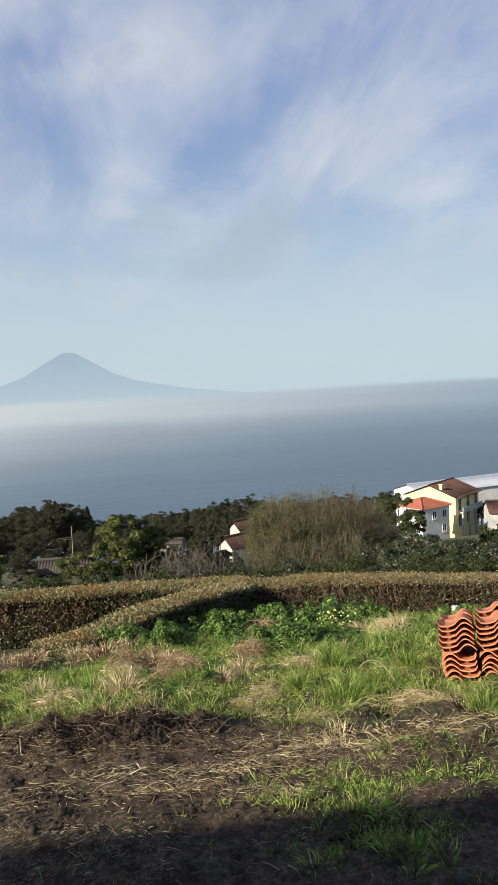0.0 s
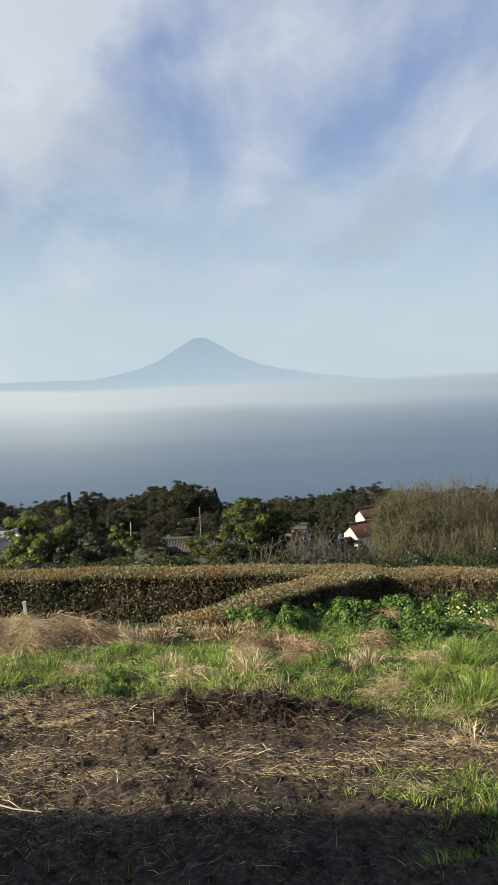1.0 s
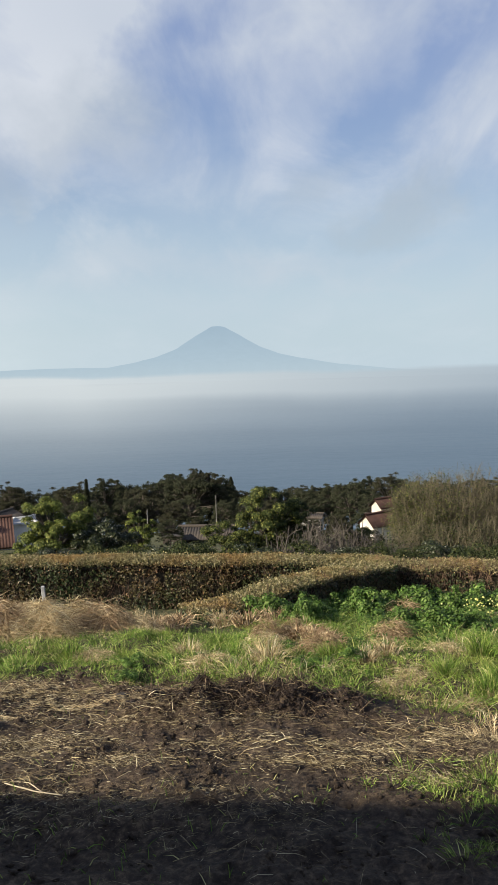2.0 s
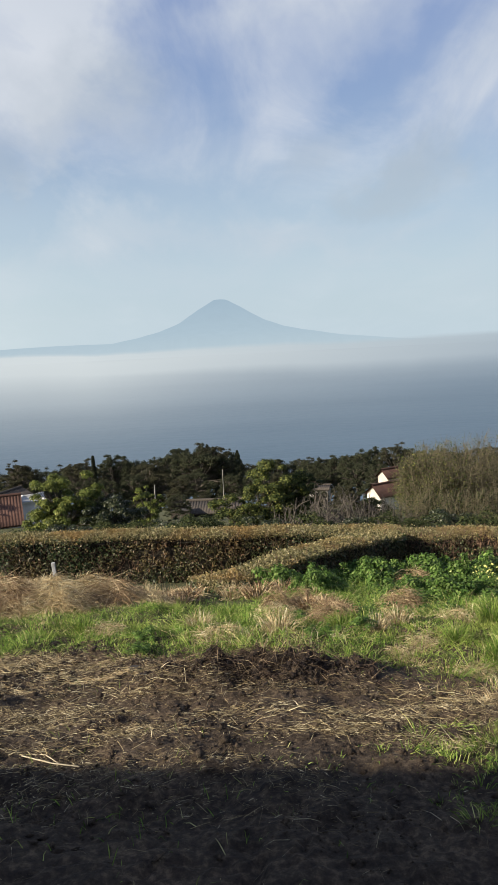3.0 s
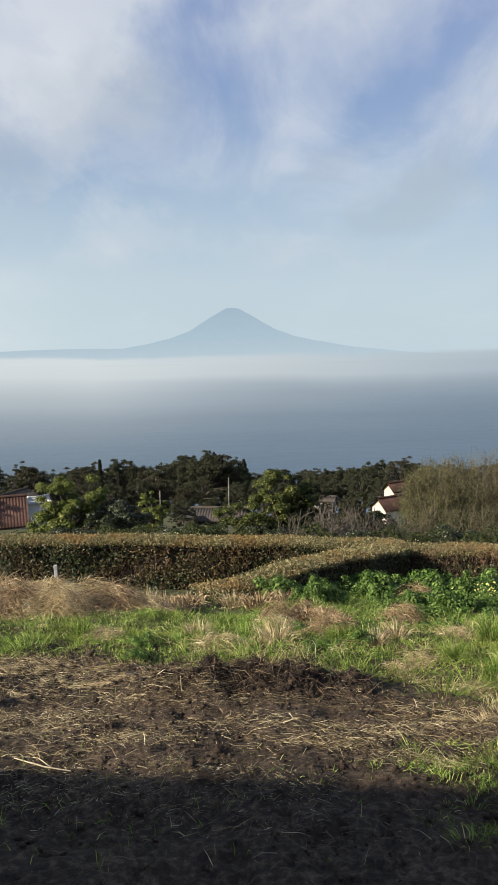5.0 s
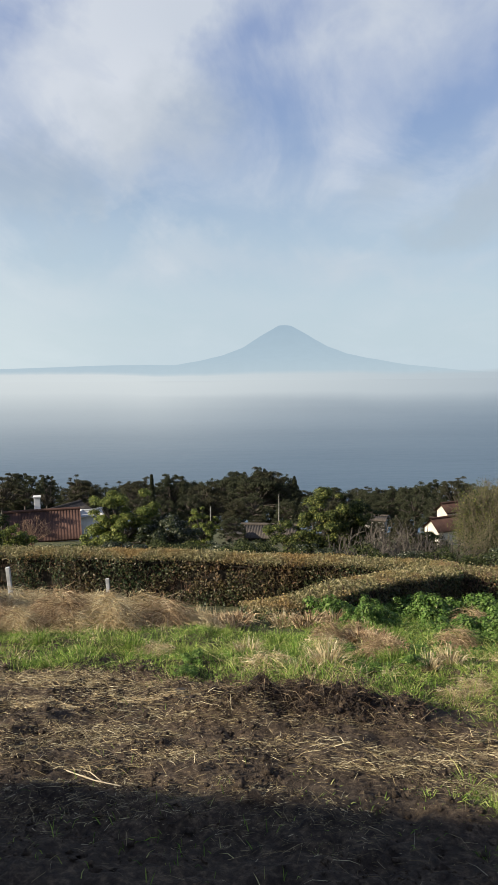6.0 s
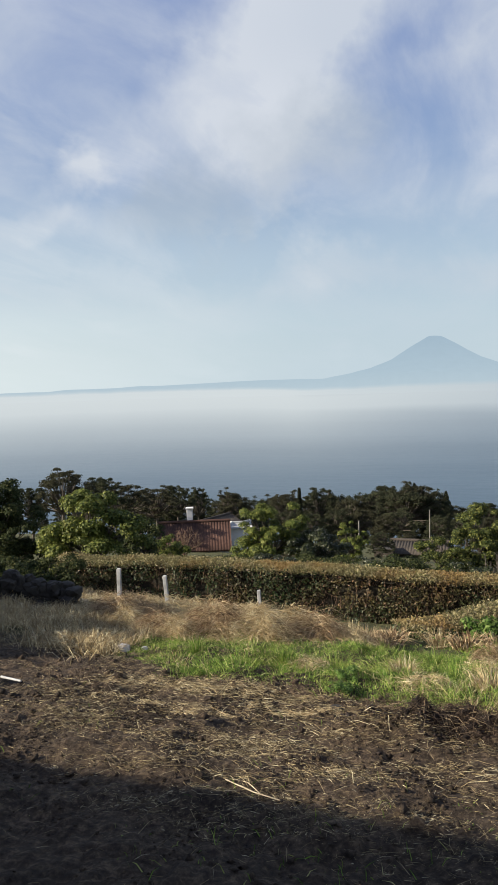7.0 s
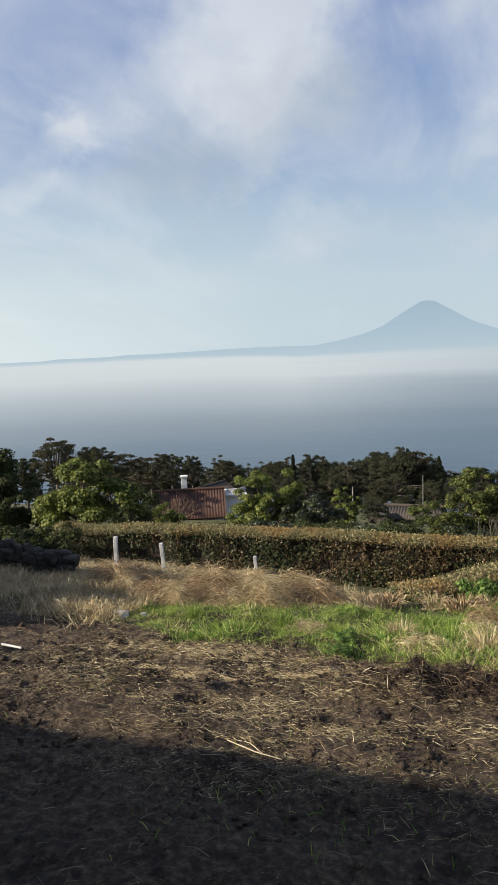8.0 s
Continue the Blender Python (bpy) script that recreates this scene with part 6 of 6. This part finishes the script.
def grass_heaps():
    """Domed heaps of fallen dead grass before the hedge."""
    rng = np.random.default_rng(14)

    def make(name, n, reach, length, material, label, wide):
        """Stems that rise from a tuft, arch over and fall outwards, with broken ones tangled on top."""
        seats = rng.normal(size=(16, 2)) * reach * 0.5
        k = rng.integers(0, 16, n)
        spot = seats[k] + rng.normal(size=(n, 2)) * reach * 0.16
        r = np.hypot(spot[:, 0], spot[:, 1]) / reach
        dome = np.clip(1 - 0.6 * r ** 2, 0.1, 1) * rng.uniform(0.7, 1.1, 16)[k]
        loose = rng.random(n) < 0.45
        hgt = np.where(loose, length * 0.8 * rng.uniform(0.0, 1.0, n) * dome, -0.03)
        base = np.concatenate([spot, hgt[:, None]], 1)
        sway = rng.normal(size=(16, 2))[k] * 0.7
        out = spot / reach * 0.5 + sway + rng.normal(size=(n, 2)) * np.where(loose, 0.7, 0.25)[:, None] + [0.1, -0.3]
        way = np.concatenate([out, np.where(loose, rng.normal(-0.1, 0.5, n), rng.uniform(0.6, 1.3, n))[:, None]], 1)
        v, f = blade_mesh(base, way, length * rng.uniform(0.25, 0.75, n) * np.where(loose, 0.8, dome), rng.uniform(0.6, 1.3, n) * wide, rng.uniform(0.5, 1.5, n))
        return tagged(mesh_obj(name, v, f, material), label, "dry grass", "heaps of dead grass")

    kinds = [make("hay_mound", 2700, 0.29, 0.37, M_DRY, "domed heap of tangled straw-coloured grass", 0.0044), make("hay_mound", 2700, 0.27, 0.36, M_RUST, "domed heap of reddish-brown dead fern", 0.0044),
             make("hay_mound", 2300, 0.34, 0.30, M_DRY, "low spread of bleached fallen grass", 0.0044)]

    def put(kind, x, y, s, tall=1.0):
        ob = copy_thing(kinds[kind], Matrix.Identity(4))
        ob.matrix_world = Matrix.LocRotScale((x, y, gz(x, y)), Euler((0, 0, rng.uniform(-0.5, 0.5))), (s, s, s * tall))

    # the front rank stands apart, heap by heap; the one behind closes up to the hedge
    for kind, x, y, s in ((0, -3.85, 7.45, 0.9), (1, -3.35, 7.25, 0.8), (0, -3.05, 7.0, 0.75), (1, -2.72, 7.35, 1.05), (0, -2.2, 7.3, 1.0), (2, -2.45, 7.05, 0.8), (1, -1.66, 7.5, 1.1), (0, -1.95, 7.75, 1.0), (2, -1.3, 7.5, 0.7), (1, -4.2, 7.9, 1.0)):
        put(kind, x, y, s, rng.uniform(1.15, 1.5))
    for x in np.arange(-4.8, -1.15, 0.46):
        put(int(rng.choice([0, 1, 2, 0])), x + rng.uniform(-0.1, 0.1), 8.35 + rng.uniform(-0.25, 0.35) - 0.06 * x, rng.uniform(0.7, 1.2), rng.uniform(0.75, 1.3))
    for kind, x, y, s in ((1, 0.50, 5.8, 0.55), (1, 0.08, 6.9, 0.5), (1, 0.34, 7.1, 0.42), (1, 1.28, 6.75, 0.65), (0, 1.22, 6.95, 0.6), (2, -0.38, 5.3, 0.5), (2, 0.87, 4.83, 0.30), (2, 1.05, 4.98, 0.34), (2, 1.26, 4.4, 0.36), (2, 1.95, 4.4, 0.4), (2, 0.05, 6.2, 0.55), (2, -1.4, 5.9, 0.5), (1, 1.95, 9.3, 0.8), (2, 1.5, 5.7, 0.4), (0, 2.4, 9.6, 0.7), (2, 3.2, 9.2, 0.8), (0, 3.6, 8.8, 0.8), (2, 3.0, 7.4, 0.7), (2, 3.3, 7.9, 0.75)):
        put(kind, x, y, s, 1.45 if kind == 1 else 1.0)
    for k in kinds:
        bpy.data.objects.remove(k)


grass_heaps()


def tufts():
    """Single tufts that stand out of the turf."""
    rng = np.random.default_rng(12)

    def make(name, n, length, material, lean, droop, label, wide=0.006):
        a, r = rng.uniform(0, 6.28, n), np.abs(rng.normal(0, 0.05, n))
        base = np.stack([r * np.cos(a), r * np.sin(a), np.full(n, -0.02)], 1)
        way = np.stack([np.cos(a) * lean * rng.uniform(0, 1, n), np.sin(a) * lean * rng.uniform(0, 1, n), np.ones(n)], 1)
        v, f = blade_mesh(base, way, length * rng.uniform(0.5, 1.2, n), rng.uniform(0.5, 1.2, n) * wide, droop * rng.uniform(0.3, 1.3, n))
        return tagged(mesh_obj(name, v, f, material), label, "grass tuft", "tufts in the turf")

    kinds = [make("grass_tuft", 420, 0.22, M_GRASS, 0.7, 0.8, "tall green grass tuft", 0.0038), make("dry_tuft", 380, 0.22, M_DRY, 0.8, 0.9, "straw-yellow withered grass tuft", 0.0042),
             make("bracken_clump", 320, 0.27, M_RUST, 0.9, 1.0, "rust-brown clump of dead bracken", 0.012), make("reed_tuft", 60, 0.3, M_DRY, 0.25, 0.1, "stiff pale dead stalks standing upright")]
    spots = [(0, 1.62, 4.75), (0, 2.25, 4.05), (0, 0.55, 5.6), (0, -2.5, 6.2), (0, -1.6, 6.0), (0, 2.0, 6.4), (0, 0.75, 7.2), (0, -0.4, 6.6),
             (1, 0.05, 5.5), (1, 1.0, 5.6), (1, 0.8, 5.4), (0, 1.5, 4.6), (0, 1.95, 4.9), (1, -0.6, 5.9), (0, 2.3, 5.3), (1, 2.9, 8.4), (1, 2.9, 8.0), (1, 3.1, 7.6), (1, 3.35, 8.3), (1, 3.0, 7.2), (1, 3.4, 7.9), (1, 3.15, 8.0), (0, 1.3, 5.0), (0, 1.75, 5.6),
             (2, 0.55, 6.75), (2, 0.4, 6.9), (2, 0.62, 6.5), (2, -0.1, 8.2), (2, 0.2, 8.3), (2, 1.9, 8.8), (2, -1.6, 8.3), (2, -1.75, 8.6), (2, -3.0, 8.9), (2, -3.4, 8.7), (2, -2.5, 8.6), (2, -4.0, 8.8), (2, -0.9, 8.2), (2, -1.2, 8.5), (2, -2.1, 8.4), (2, -2.3, 8.9), (2, -2.8, 8.4), (2, -3.7, 9.1), (2, -4.3, 8.9), (2, -1.0, 7.9), (1, -1.4, 8.0), (1, -2.0, 7.9), (1, -2.9, 8.1), (1, -3.5, 8.3), (1, -0.4, 8.4),
             (3, -3.9, 8.6), (3, -3.6, 9.0), (3, -3.1, 8.9), (3, -2.7, 8.7), (3, -2.4, 9.0), (3, -1.8, 8.8), (3, -1.2, 8.6), (3, -0.95, 9.1), (3, -1.35, 9.0), (3, -1.5, 9.1), (3, -1.0, 8.8), (3, -2.1, 9.1), (3, -0.8, 8.7)]
    for k, x, y in spots:
        s = rng.uniform(0.8, 1.25)
        ob = copy_thing(kinds[k], Matrix.Identity(4))
        ob.matrix_world = Matrix.LocRotScale((x, y, gz(x, y)), Euler((0, 0, rng.uniform(0, 6.28))), (s, s, s))
    for k in kinds:
        bpy.data.objects.remove(k)



def weed_clumps():
    """Rounded leafy weeds that stand in the turf by the hedges."""
    rng = np.random.default_rng(46)
    kinds = []
    for j in range(3):
        q = 16
        a, ring = rng.uniform(0, 6.28, q), np.sqrt(rng.uniform(0, 1, q)) * 0.2
        c = np.stack([np.cos(a) * ring, np.sin(a) * ring, rng.uniform(0.06, 0.34, q) * (1.15 - ring * 2.5)], 1)
        base = thing("weed_clump", Matrix.Identity(4), "rounded clump of leafy green weeds in the grass", "weeds", "weeds by the hedge")
        stems = [bent(np.array([0.02 * p[0], 0.02 * p[1], -0.03]), p * [0.4, 0.4, 0.6], p, 0.004, 0.002, 3) for p in c]
        mesh_obj("stem", *tubes(np.concatenate(stems), 4), M_STALK, base)
        v, f = clump_leaves(c, rng.uniform(0.06, 0.11, q), 1500, 0.034, rng, 0.8, 0.36)
        mesh_obj("leaves", v, f, M_WEED, base)
        kinds.append(base)

    def put(x, y, s, tall=1.0):
        ob = copy_thing(kinds[int(rng.integers(0, 3))], Matrix.Identity(4))
        ob.matrix_world = Matrix.LocRotScale((x, y, gz(x, y)), Euler((0, 0, rng.uniform(0, 6.28))), (s, s, s * tall))

    for x, y, s, tall in ((0.52, 7.8, 0.75, 1.4), (0.40, 8.0, 0.6, 1.2), (0.75, 7.95, 0.7, 1.0), (1.9, 7.3, 1.0, 1.0), (2.3, 8.0, 1.1, 1.0), (1.55, 7.6, 0.9, 0.9)):
        put(x, y, s, tall)
    for j in range(26):
        x, y = rng.uniform(0.9, 4.2), rng.uniform(6.4, 9.0)
        put(x, y, rng.uniform(0.4, 0.95), rng.uniform(0.6, 0.9))
    for j in range(22):
        put(rng.uniform(1.5, 3.8), rng.uniform(9.3, 10.6), rng.uniform(0.9, 1.4), rng.uniform(0.9, 1.3))
    # along the shaded side of the low hedge
    for j in range(14):
        u = 0.15 + 0.8 * j / 13
        put(-0.75 + 2.9 * u + 0.42, 8.75 + 3.25 * u - 0.36, rng.uniform(0.8, 1.25), rng.uniform(0.9, 1.3))
    for j in range(16):
        put(rng.uniform(-1.2, 2.6), rng.uniform(5.2, 6.8), rng.uniform(0.25, 0.5), 0.7)
    for k in kinds:
        for o in (*k.children_recursive, k):
            bpy.data.objects.remove(o)


tufts()
weed_clumps()
